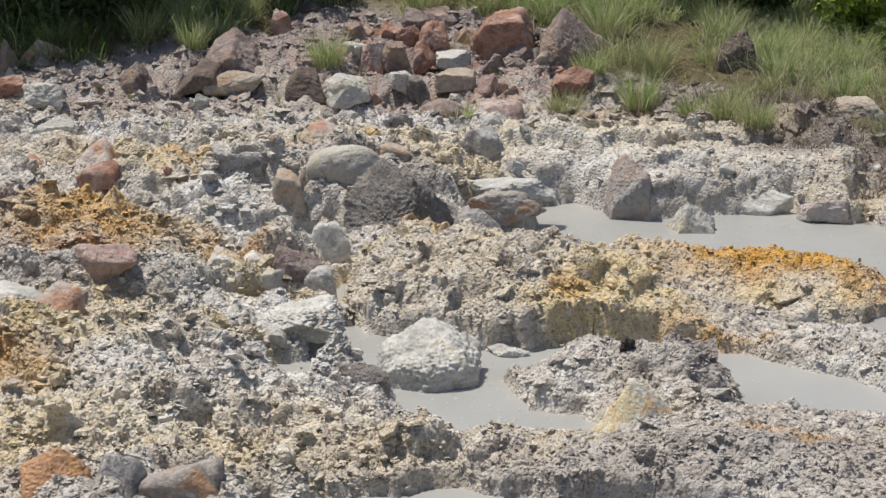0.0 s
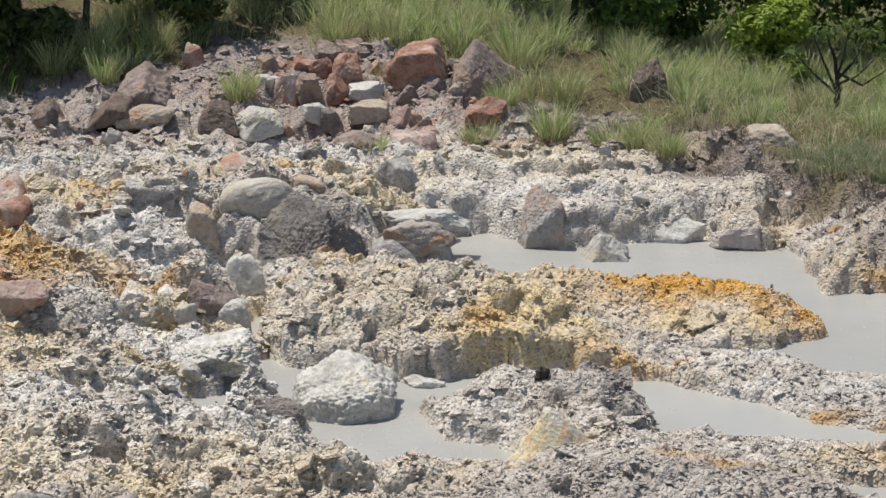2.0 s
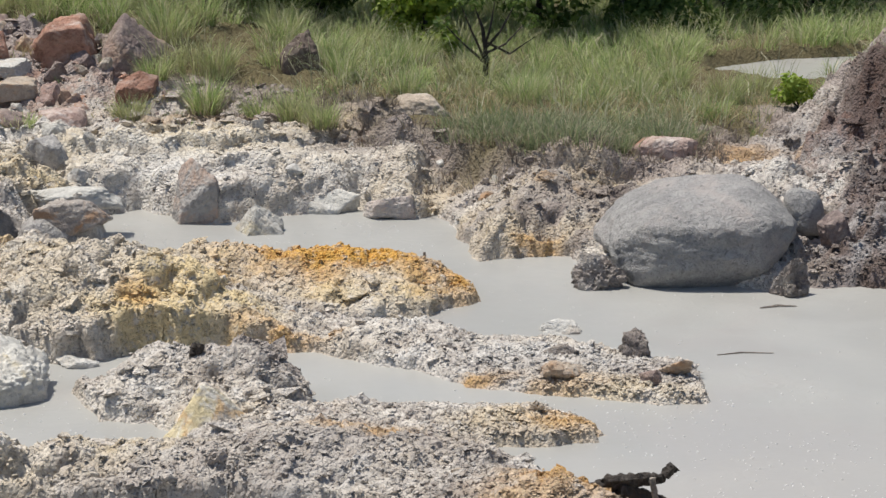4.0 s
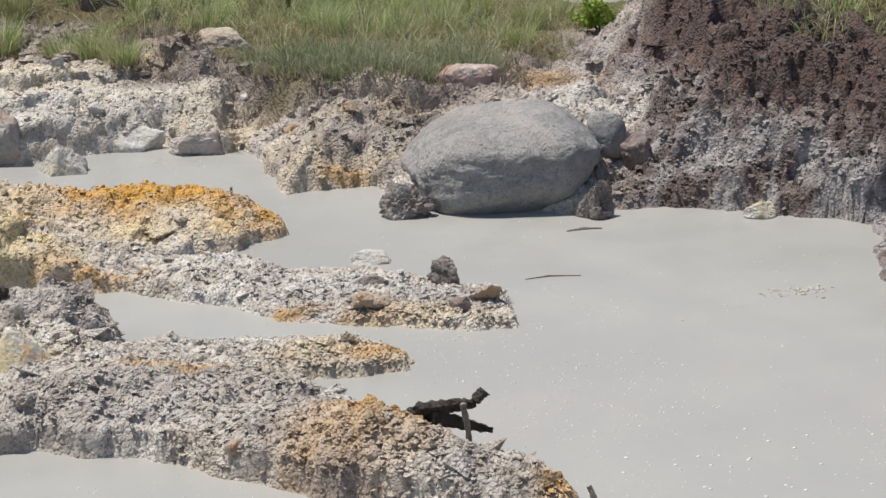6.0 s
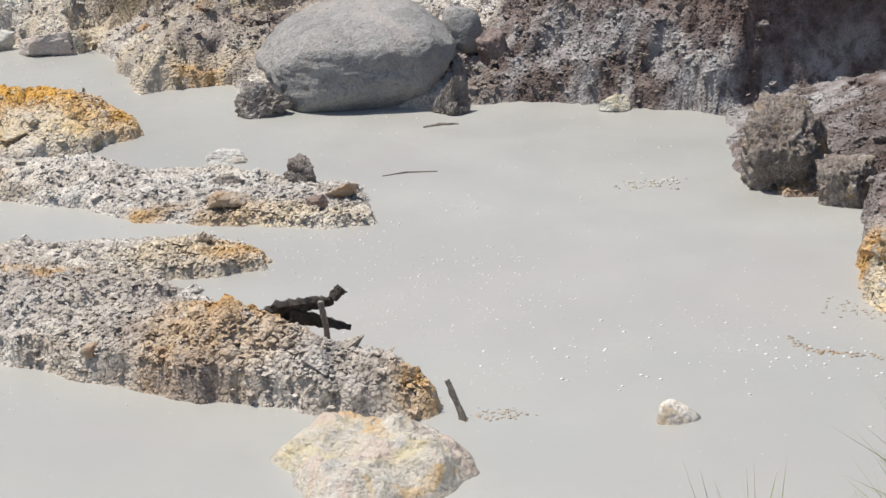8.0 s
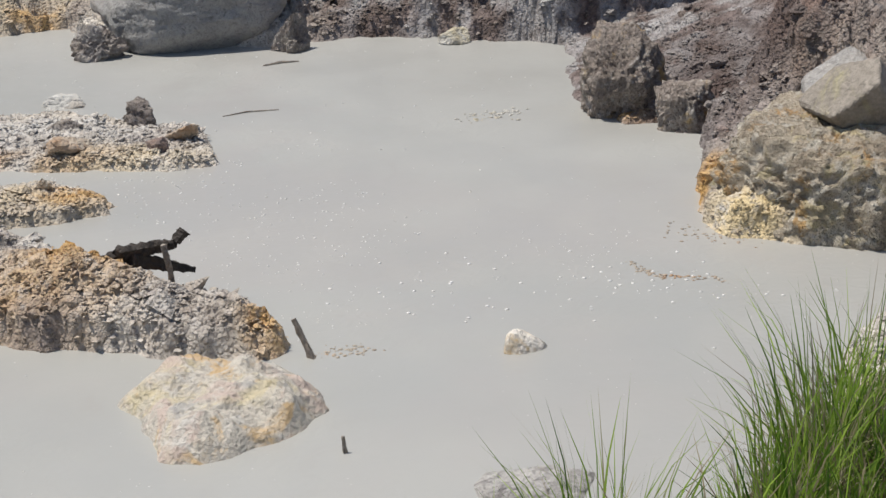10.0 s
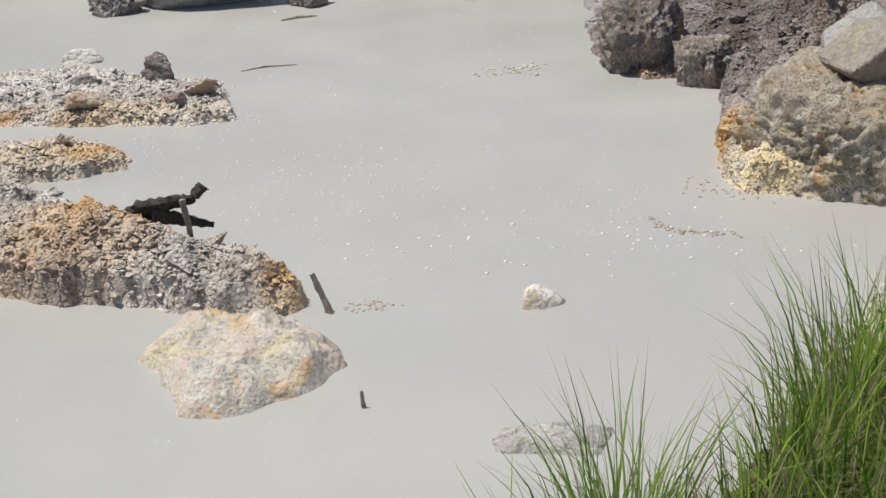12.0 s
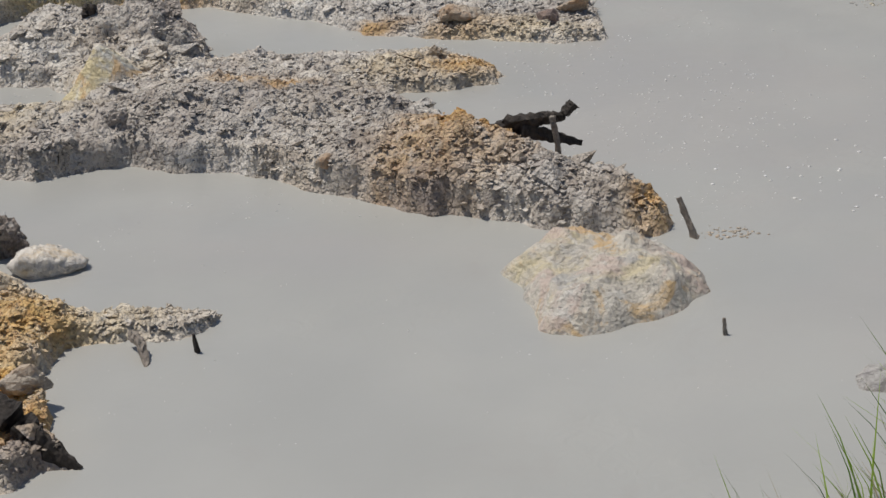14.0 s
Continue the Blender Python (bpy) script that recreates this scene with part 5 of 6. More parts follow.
def slab(name, outline, height, shoulder, seed, material, label, step=0.012, lumps=0.05, pointed=False):
    """A low rock standing in the mud, from its waterline."""
    o = np.array(outline)
    xs, ys = np.arange(o[:, 0].min() - 0.1, o[:, 0].max() + 0.1, step), np.arange(o[:, 1].min() - 0.1, o[:, 1].max() + 0.1, step)
    X, Y = np.meshgrid(xs, ys)
    x, y = X.ravel(), Y.ravel()
    d = inside(outline, x + 0.018 * noise2(x * 9, y * 9, seed), y + 0.018 * noise2(x * 9, y * 9, seed + 1))
    c1, c2, own = cells(x * 5, y * 5, seed)
    rise = (np.maximum(d, 0) / d.max()) ** 1.0 if pointed else 1 - np.exp(-np.maximum(d, 0) / shoulder)
    z = height * rise + smooth(0, 0.08, d) * (lumps * (own - 0.5) * smooth(0, 0.5, c2 - c1) + lumps * 0.6 * fbm2(x * 7, y * 7, 5, seed, 0.6))
    z = np.where(d > 0, z, -0.12 * smooth(0, 0.1, -d) - 0.01)
    ny, nx = X.shape
    i = np.arange(nx * ny).reshape(ny, nx)
    q = np.stack([i[:-1, :-1], i[:-1, 1:], i[1:, 1:], i[1:, :-1]], -1).reshape(-1, 4)
    q = q[z[q].max(1) > -0.1]
    used = np.unique(q)
    back = np.full(nx * ny, -1)
    back[used] = np.arange(len(used))
    return thing(name, mesh_of(name, np.stack([x, y, z], 1)[used], back[q], material), label, "rock")


slab("sulphur_cone", [(0.72, 10.02), (0.86, 9.86), (1.10, 9.84), (1.30, 9.95), (1.28, 10.15), (1.02, 10.32), (0.82, 10.22)], 0.29, 0.22, 63, CONE,
     "pointed white and orange cone of sulphur crust", lumps=0.03, pointed=True)
slab("flat_rock", [(3.28, 6.0), (3.3, 6.1), (3.4, 6.18), (3.66, 6.12), (3.78, 5.98), (3.63, 5.8), (3.4, 5.91)], 0.035, 0.05, 71, ASH,
     "low pale rock half sunk in the mud by grass", lumps=0.02)
slab("sulphur_slab", [(2.33, 7.38), (2.36, 7.19), (2.31, 6.82), (2.44, 6.70), (2.64, 6.73), (2.86, 6.79), (3.09, 6.95), (3.12, 7.1), (3.05, 7.35), (2.82, 7.56), (2.55, 7.6)], 0.15, 0.10, 57,
     STAINED, "large white slab with yellow and orange stains in the mud", lumps=0.045)


# ---- wood ----
def branch(points, radii, seed, material, sides=10):
    """A weathered stick along a bent line."""
    pts = [Vector(p) for p in points]
    rng = np.random.default_rng(seed)
    fine, rad = [], []
    for k in range(len(pts) - 1):
        for s in range(8):
            t = s / 8
            fine.append(pts[k].lerp(pts[k + 1], t))
            rad.append(radii[k] * (1 - t) + radii[k + 1] * t)
    fine.append(pts[-1]), rad.append(radii[-1])
    v, f = [], []
    for k, p in enumerate(fine):
        way = (fine[min(k + 1, len(fine) - 1)] - fine[max(k - 1, 0)]).normalized()
        a = way.orthogonal().normalized()
        b = way.cross(a)
        for s in range(sides):
            t = 2 * math.pi * s / sides
            r = rad[k] * (1 + 0.25 * rng.normal() * 0.6 + 0.25 * math.sin(3 * t + seed))
            v.append(p + r * (a * math.cos(t) + b * math.sin(t)))
    n = len(fine)
    for k in range(n - 1):
        for s in range(sides):
            f.append((k * sides + s, k * sides + (s + 1) % sides, (k + 1) * sides + (s + 1) % sides, (k + 1) * sides + s))
    v += [fine[0], fine[-1]]
    for s in range(sides):
        f.append((n * sides, (s + 1) % sides, s, s))
        f.append((n * sides + 1, (n - 1) * sides + s, (n - 1) * sides + (s + 1) % sides, (n - 1) * sides + (s + 1) % sides))
    me = bpy.data.meshes.new("branch")
    me.from_pydata([tuple(p) for p in v], [], [tuple(dict.fromkeys(q)) for q in f])
    me.materials.append(material)
    return me


def stick(points, radii, seed, material, label, name="stick"):
    return thing(name, branch(points, radii, seed, material), label, "driftwood")


snag = thing("driftwood_log", None, "charred black forked log lying off the mud ridge", "driftwood")
part("stem", branch([(2.58, 8.40, 0.22), (2.67, 8.36, 0.28), (2.84, 8.38, 0.28), (2.92, 8.36, 0.29), (2.97, 8.36, 0.345)], (0.042, 0.038, 0.03, 0.02, 0.026), 3, WOOD), snag)
part("fork", branch([(2.70, 8.34, 0.25), (2.86, 8.38, 0.19), (3.03, 8.42, 0.12)], (0.034, 0.028, 0.012), 5, WOOD), snag)
part("prop", branch([(2.85, 8.31, 0.31), (2.875, 8.30, 0.16), (2.89, 8.30, -0.05)], (0.013, 0.013, 0.009), 7, GREYWOOD), snag, "thin pale stick")
stick([(3.245, 7.46, -0.05), (3.17, 7.54, 0.17)], (0.017, 0.010), 9, GREYWOOD, "grey weathered stick standing slanted in the mud")
stick([(2.99, 6.56, -0.05), (2.98, 6.57, 0.07)], (0.012, 0.006), 11, GREYWOOD, "short stub of a stick in the mud")
stick([(0.77, 7.16, 0.05), (0.79, 7.07, 0.05), (0.80, 6.96, -0.02)], (0.02, 0.018, 0.012), 13, GREYWOOD, "weathered root end hanging from the crust spit")
stick([(1.01, 7.03, -0.04), (0.99, 7.03, 0.08)], (0.014, 0.006), 15, WOOD, "short dark stub standing in the mud")
stick([(0.20, 6.52, 0.19), (0.27, 6.42, 0.14), (0.35, 6.34, 0.08), (0.47, 6.26, -0.01)], (0.03, 0.05, 0.045, 0.018), 17, WOOD, "dark charred root on the crust spit")
stick([(4.77, 12.04, 0.003), (4.9, 12.06, 0.008), (5.02, 12.04, 0.004)], (0.004, 0.007, 0.003), 19, GREYWOOD, "thin twig floating on the mud")
stick([(4.14, 11.08, 0.002), (4.3, 11.1, 0.006), (4.49, 11.06, 0.003)], (0.002, 0.004, 0.002), 21, GREYWOOD, "thin twig floating on the mud")
stick([(0.98, 10.66, 0.22), (1.0, 10.62, 0.33), (1.04, 10.6, 0.34)], (0.03, 0.035, 0.02), 23, WOOD, "small black knob on the dark mud mound")
stick([(2.74, 13.0, 0.1), (2.74, 13.0, 0.22)], (0.016, 0.007), 25, GREYWOOD, "short upright twig in the orange crust")

# ---- grass ----
def blades(n, spots, radius, height, width, seed, droop=0.35, lean=0.5):
    """n blades round each spot (x, y, z, size): thin bent strips that taper to a point."""
    rng = np.random.default_rng(seed)
    c = np.repeat(np.asarray(spots, float), n, 0)
    m = len(c)
    size = c[:, 3]
    a, r = rng.uniform(0, 2 * math.pi, m), radius * np.sqrt(rng.uniform(0, 1, m)) * size
    base = np.stack([c[:, 0] + r * np.cos(a), c[:, 1] + r * np.sin(a), c[:, 2] - 0.02], 1)
    out = a + rng.normal(0, 0.6, m)
    tilt = np.abs(rng.normal(0, lean, m)) * (0.4 + r / (radius * size + 1e-6))
    h = height * size * rng.uniform(0.35, 1.0, m)
    bend = droop * rng.uniform(0.2, 1.4, m)
    w = width * rng.uniform(0.6, 1.3, m)
    turn = rng.uniform(0, math.pi, m)
    side = np.stack([np.cos(turn), np.sin(turn), 0 * turn], 1)
    ux, uy = np.cos(out), np.sin(out)
    rings = []
    for k, t in enumerate((0.0, 0.35, 0.7, 1.0)):
        ang = tilt + bend * t * t * 1.4
        d = np.stack([ux * np.sin(ang), uy * np.sin(ang), np.cos(ang)], 1)
        rings.append((base + d * (h * t)[:, None], w * (1.0, 0.85, 0.55, 0.0)[k]))
    v = []
    for k, (p, ww) in enumerate(rings[:3]):
        v += [p - side * ww[:, None] / 2, p + side * ww[:, None] / 2]
    v.append(rings[3][0])
    verts = np.stack(v, 1).reshape(-1, 3)
    i = np.arange(m)[:, None] * 7
    faces = np.concatenate([i + np.array([[0, 1, 3]]), i + np.array([[0, 3, 2]]), i + np.array([[2, 3, 5]]), i + np.array([[2, 5, 4]]), i + np.array([[4, 5, 6]])])
    return verts, faces


def scatter(n, box, keep, seed):
    rng = np.random.default_rng(seed)
    x, y = rng.uniform(box[0], box[1], n), rng.uniform(box[2], box[3], n)
    ok = rng.uniform(0, 1, n) < keep(x, y)
    return x[ok], y[ok]


def sward(name, n, box, keep, per, radius, height, width, seed, material, label, sizes=(0.35, 1.45), lean=0.36):
    x, y = scatter(n, box, keep, seed)
    s = np.random.default_rng(seed + 1).uniform(*sizes, len(x))
    v, f = blades(per, np.stack([x, y, land_z(x, y), s], 1), radius, height, width, seed + 2, 0.5, lean)
    return thing(name, mesh_of(name, v, f, material), label, "grass", kind="stuff")


def dry_zone(x, y):
    return smooth(2.0, 3.5, x) * smooth(19.0, 17.5, y)


PATCHY = lambda x, y: smooth(-0.5, 0.3, fbm2(x * 1.1, y * 1.1, 3, 140))
BOX = (-4.5, 11.0, 15.5, 26.0)
def open_ground(x, y):
    """Bare spots in front of the rocks that lie in the grass."""
    d = np.full(np.shape(x), 9.0)
    for rx, ry, rr in ((3.38, 16.3, 0.42), (5.0, 14.85, 0.34), (2.62, 17.85, 0.26), (1.2, 18.3, 0.3)):
        d = np.minimum(d, np.hypot((x - rx) / 1.1, y - ry) / rr)
    return smooth(0.85, 1.05, d)


dryland = lambda x, y: open_ground(x, y) * (inside(POND, x, y) < -0.1) * turf_cover(x, y) * (1 - 0.95 * smooth(6.2, 6.6, x) * smooth(17.4, 18.0, y) * smooth(20.0, 19.6, y)) * (1 - 0.92 * smooth(-2.1, -2.5, x))
sward("green_grass", 3600, BOX, lambda x, y: dryland(x, y) * (1 - 0.93 * dry_zone(x, y)) * (0.45 + 0.55 * PATCHY(x, y)) * (0.25 + 0.75 * smooth(-0.25, 0.25, noise2(x * 2.6, y * 2.6, 146))), 84, 0.14, 0.42, 0.0085, 301, GRASS,
      "dense green grass covering the far slope")
sward("dry_grass", 4600, BOX, lambda x, y: dryland(x, y) * (0.2 + 0.8 * dry_zone(x, y)) * (0.35 + 0.65 * PATCHY(y, x)), 30, 0.13, 0.25, 0.0075, 311, DRYGRASS,
      "short dry olive grass on the flat by the shore")
sward("sparse_grass", 260, (-3.5, 2.0, 16.6, 19.5), lambda x, y: 0.25 * (1 - turf_cover(x, y)), 24, 0.07, 0.16, 0.006, 321, DRYGRASS,
      "sparse dry grass sprigs between the rocks")
rim = lambda x, y: smooth(-0.5, -0.1, inside(TURF, x, y)) * smooth(0.35, 0.05, inside(TURF, x, y)) * smooth(1.2, 2.2, x)
sward("dead_grass", 1700, (1.2, 6.0, 14.2, 19.0), rim, 16, 0.09, 0.14, 0.009, 341, DEADGRASS, "grey withered grass along the turf's edge")
# dark stems stand in for grass dimmed by the bushes' shade
sward("shaded_grass", 420, (-4.8, -1.9, 17.9, 19.6), lambda x, y: smooth(-0.2, 0.1, inside(TURF, x, y)), 26, 0.12, 0.32, 0.008, 381, DRYSTEMS, "half dry grass below the bushes, shade in its colour")
sward("low_grass", 1000, (3.5, 5.6, 14.7, 16.6), lambda x, y: open_ground(x, y) * smooth(-0.05, 0.1, inside(TURF, x, y)) * smooth(16.2, 15.6, y + 0.4 * noise2(x * 2, y * 2, 147)), 26, 0.12, 0.22, 0.0075, 351, LOWGRASS,
      "short blue green grass along the shore's edge")
sward("seeding_grass", 1500, BOX, lambda x, y: dryland(x, y) * (0.3 + 0.7 * PATCHY(x + 7, y)) * smooth(22, 21, y), 16, 0.2, 0.5, 0.006, 361, SEEDGRASS,
      "pale seeding stalks among the far grass", lean=0.5)
sward("bank_grass", 300, (7.0, 10, 12.9, 17), lambda x, y: 0.5 + 0 * x, 26, 0.12, 0.35, 0.008, 331, GRASS, "green grass on top of the earth bank")


def tuft(x, y, n, radius, height, width, seed, material, label, droop=0.35, lean=0.35):
    root = thing("grass_tuft", None, label, "grass tuft")
    root.location = (x, y, float(land_z(np.array([x]), np.array([y]))[0]))
    v, f = blades(n * 3 // 4, [(0, 0, 0, 1.0)], radius, height, width, seed, droop, lean)
    part("green_foliage", mesh_of("green_foliage", v, f, material), root)
    v, f = blades(n // 3, [(0, 0, 0, 1.0)], radius * 1.1, height * 0.65, width * 0.8, seed + 50, droop * 1.8, lean * 1.5)
    part("dry_foliage", mesh_of("dry_foliage", v, f, STRAW), root, "straw coloured dry blades")
    return root


sward("near_sward", 900, (2.2, 5.4, 3.9, 5.9), lambda x, y: smooth(0.02, 0.15, inside(NEAR, x, y)), 18, 0.1, 0.26, 0.007, 371, DRYSTEMS, "rough low grass covering the near bank")
NEARLABEL = "tall green grass tuft growing on the near bank"
near = [(3.32, 5.08, 260, 0.15, 0.80), (3.2, 4.95, 70, 0.2, 0.6), (3.92, 5.04, 170, 0.13, 0.66), (4.2, 5.22, 200, 0.14, 0.8), (4.42, 5.36, 210, 0.15, 0.85),
        (4.66, 5.5, 180, 0.18, 0.85), (3.62, 4.85, 70, 0.12, 0.5), (2.66, 4.88, 220, 0.22, 0.7), (2.9, 4.9, 120, 0.16, 0.65), (3.12, 5.0, 90, 0.14, 0.68), (3.95, 4.78, 160, 0.2, 0.55), (4.3, 4.95, 180, 0.2, 0.6), (4.65, 5.15, 180, 0.2, 0.65), (4.1, 4.55, 120, 0.2, 0.5), (3.5, 4.62, 90, 0.2, 0.45)]
for k, (gx, gy, gn, gr, gh) in enumerate(near):
    tuft(gx, gy, gn * 4 // 5, gr, gh, 0.0095, 350 + k, NEARGRASS, NEARLABEL, 0.18, 0.24)
FAR = "clump of tall green grass on the far slope"
for k, (gx, gy, gh) in enumerate([(-1.05, 18.2, 0.42), (1.68, 17.3, 0.52), (2.22, 17.5, 0.5), (2.40, 17.0, 0.38), (2.56, 16.5, 0.32), (1.05, 17.4, 0.3), (1.9, 18.4, 0.5), (-2.4, 19.0, 0.6), (-1.9, 19.3, 0.55), (-0.2, 19.7, 0.6),
                                  (0.4, 19.7, 0.6), (3.6, 18.9, 0.55), (4.2, 18.5, 0.45), (4.9, 18.6, 0.55), (5.6, 18.9, 0.5), (2.2, 17.5, 0.35), (6.3, 18.6, 0.55),
                                  (0.12, 16.95, 0.2), (1.3, 18.1, 0.3), (5.1, 17.2, 0.4), (4.0, 19.8, 0.5), (6.4, 17.4, 0.4), (1.0, 19.5, 0.6), (1.5, 19.2, 0.6), (3.0, 18.2, 0.5), (-2.75, 18.75, 0.5), (-3.55, 18.55, 0.35), (-2.3, 18.55, 0.4), (-2.1, 18.8, 0.55), (3.4, 17.2, 0.4), (4.4, 16.9, 0.4), (5.7, 17.9, 0.5), (5.2, 19.4, 0.5), (6.1, 19.6, 0.55), (2.6, 19.2, 0.55), (3.1, 19.4, 0.5), (1.9, 19.8, 0.55), (2.7, 20.2, 0.5), (7.0, 18.2, 0.4), (7.4, 17.2, 0.35), (6.0, 16.6, 0.35), (4.7, 17.8, 0.4), (1.3, 20.2, 0.55), (0.7, 20.3, 0.55)]):
    tuft(gx, gy, 420, 0.13, gh, 0.0065, 370 + k, GRASS, FAR, 0.35, 0.24)


# ---- shrubs ----
def leaf_cloud(blobs, count, size, seed):
    """Many small leaves on and in the given blobs (x, y, z, rx, ry, rz)."""
    rng = np.random.default_rng(seed)
    b = np.asarray(blobs, float)
    k = rng.integers(0, len(b), count)
    d = rng.normal(size=(count, 3))
    d /= np.linalg.norm(d, axis=1)[:, None]
    r = rng.uniform(0.45, 1.05, count) ** 0.6
    p = b[k, :3] + d * b[k, 3:] * r[:, None]
    p += 0.25 * b[k, 3:] * np.stack([vnoise(*(p * 2.2).T, 7), vnoise(*(p * 2.2).T, 8), vnoise(*(p * 2.2).T, 9)], 1)
    n = d + rng.normal(0, 0.6, (count, 3)) + np.array([0, 0, 0.5])
    n /= np.linalg.norm(n, axis=1)[:, None]
    a = np.cross(n, rng.normal(size=(count, 3)))
    a /= np.linalg.norm(a, axis=1)[:, None]
    c = np.cross(n, a)
    s = (size * rng.uniform(0.6, 1.3, count))[:, None]
    fold = n * s * 0.15
    v = np.stack([p - a * s, p + c * s * 0.42 + fold, p + a * s, p - c * s * 0.42 + fold], 1).reshape(-1, 3)
    i = np.arange(count)[:, None] * 4
    return v, np.concatenate([i + np.array([[0, 1, 2]]), i + np.array([[0, 2, 3]])])


def shrub(x, y, w, h, leaves, size, seed, material, label, name="shrub", low=0.05):
    rng = np.random.default_rng(seed)
    z = float(land_z(np.array([x]), np.array([y]), False)[0])
    root = thing(name, None, label, name)
    root.location = (x, y, z)
    blobs = []
    for k in range(9):
        a, r = rng.uniform(0, 2 * math.pi), w * 0.5 * rng.uniform(0.2, 0.75)
        t = rng.uniform(low, 1)
        s = w * rng.uniform(0.16, 0.30)
        blobs.append((r * math.cos(a) * (1.1 - 0.5 * t), r * math.sin(a) * (1.1 - 0.5 * t), s * 0.6 + t * (h - s), s, s, s * 0.8))
    trunk = [(0, 0, -0.1), (0.04 * w, 0.02, h * 0.3), (0, 0.03, h * 0.75)]
    part("trunk", branch(trunk, (0.018 * h, 0.014 * h, 0.006 * h), seed, WOOD, 8), root)
    for b in blobs[:5]:
        part("limb", branch([(0.03 * w, 0.01, h * 0.25), (b[0] * 0.5, b[1] * 0.5, b[2] * 0.75), b[:3]], (0.011 * h, 0.008 * h, 0.003 * h), seed + 3, WOOD, 6), root)
    v, f = leaf_cloud(blobs, leaves, size, seed + 1)
    part("crown", mesh_of("crown", v, f, material), root)
    return root


WOODS = "dense dark green bush at the edge of the woods"
for sx, sy, sw, sh in ((2.2, 21.0, 1.8, 2.4), (3.3, 21.9, 2.0, 2.6), (4.6, 22.4, 2.2, 2.8), (5.9, 22.4, 2.0, 2.6), (7.0, 22.8, 2.0, 2.8), (8.3, 23.8, 2.2, 3.0),
                       (9.8, 23.9, 2.4, 3.2), (11.6, 23.9, 2.6, 3.4), (1.0, 22.4, 2.2, 3.0), (-0.8, 22.6, 2.4, 3.2), (2.9, 23.6, 3.0, 4.4), (5.3, 24.4, 3.2, 4.8), (7.9, 25.4, 3.4, 5.2), (10.8, 25.8, 3.4, 5.0)):
    shrub(sx, sy, sw, sh, 6000, 0.06, int(sx * 10 + sy * 7), LEAVES, WOODS, low=0.0)
shrub(4.3, 20.9, 1.2, 1.0, 3400, 0.05, 77, BRIGHT, "bright green leafy shrub at the grass edge")
shrub(6.9, 16.9, 0.42, 0.4, 500, 0.035, 78, BRIGHT, "small yellow green shrub on the bank", low=0.0)
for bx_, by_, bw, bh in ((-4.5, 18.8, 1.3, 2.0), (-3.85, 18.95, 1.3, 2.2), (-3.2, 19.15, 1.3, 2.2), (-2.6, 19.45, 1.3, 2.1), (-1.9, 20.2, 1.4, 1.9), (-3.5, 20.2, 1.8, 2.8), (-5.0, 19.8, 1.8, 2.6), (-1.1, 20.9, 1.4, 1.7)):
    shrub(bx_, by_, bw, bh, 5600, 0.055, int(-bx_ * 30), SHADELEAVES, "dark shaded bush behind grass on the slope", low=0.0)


bare_shrub = thing("bare_shrub", None, "thin dark shrub with few leaves standing in grass", "shrub")
bare_shrub.location = (4.42, 18.55, float(land_z(np.array([4.42]), np.array([18.55]))[0]))
part("trunk", branch([(0, 0, -0.1), (0.02, 0, 0.25), (-0.02, 0.02, 0.55), (-0.1, 0.02, 0.75)], (0.03, 0.024, 0.014, 0.006), 31, WOOD, 8), bare_shrub)
for k, (lx, lz) in enumerate([(-0.42, 0.62), (-0.25, 0.8), (0.42, 0.60), (0.30, 0.82), (0.1, 0.85), (0.5, 0.45)]):
    part("limb", branch([(0, 0, 0.22 + 0.04 * k), (lx * 0.5, 0.03 * (k % 3 - 1), lz * 0.65), (lx, 0.05 * (k % 3 - 1), lz)], (0.014, 0.010, 0.003), 32 + k, WOOD, 6), bare_shrub)
lv, lf = leaf_cloud([(-0.1, 0, 0.78, 0.08, 0.08, 0.08), (0.1, 0, 0.85, 0.08, 0.08, 0.06), (-0.25, 0, 0.8, 0.06, 0.06, 0.05), (0.3, 0, 0.75, 0.1, 0.1, 0.08), (0.45, 0, 0.6, 0.08, 0.08, 0.08), (-0.4, 0, 0.62, 0.08, 0.08, 0.07)], 260, 0.03, 44)
part("leaves", mesh_of("leaves", lv, lf, LEAVES), bare_shrub)


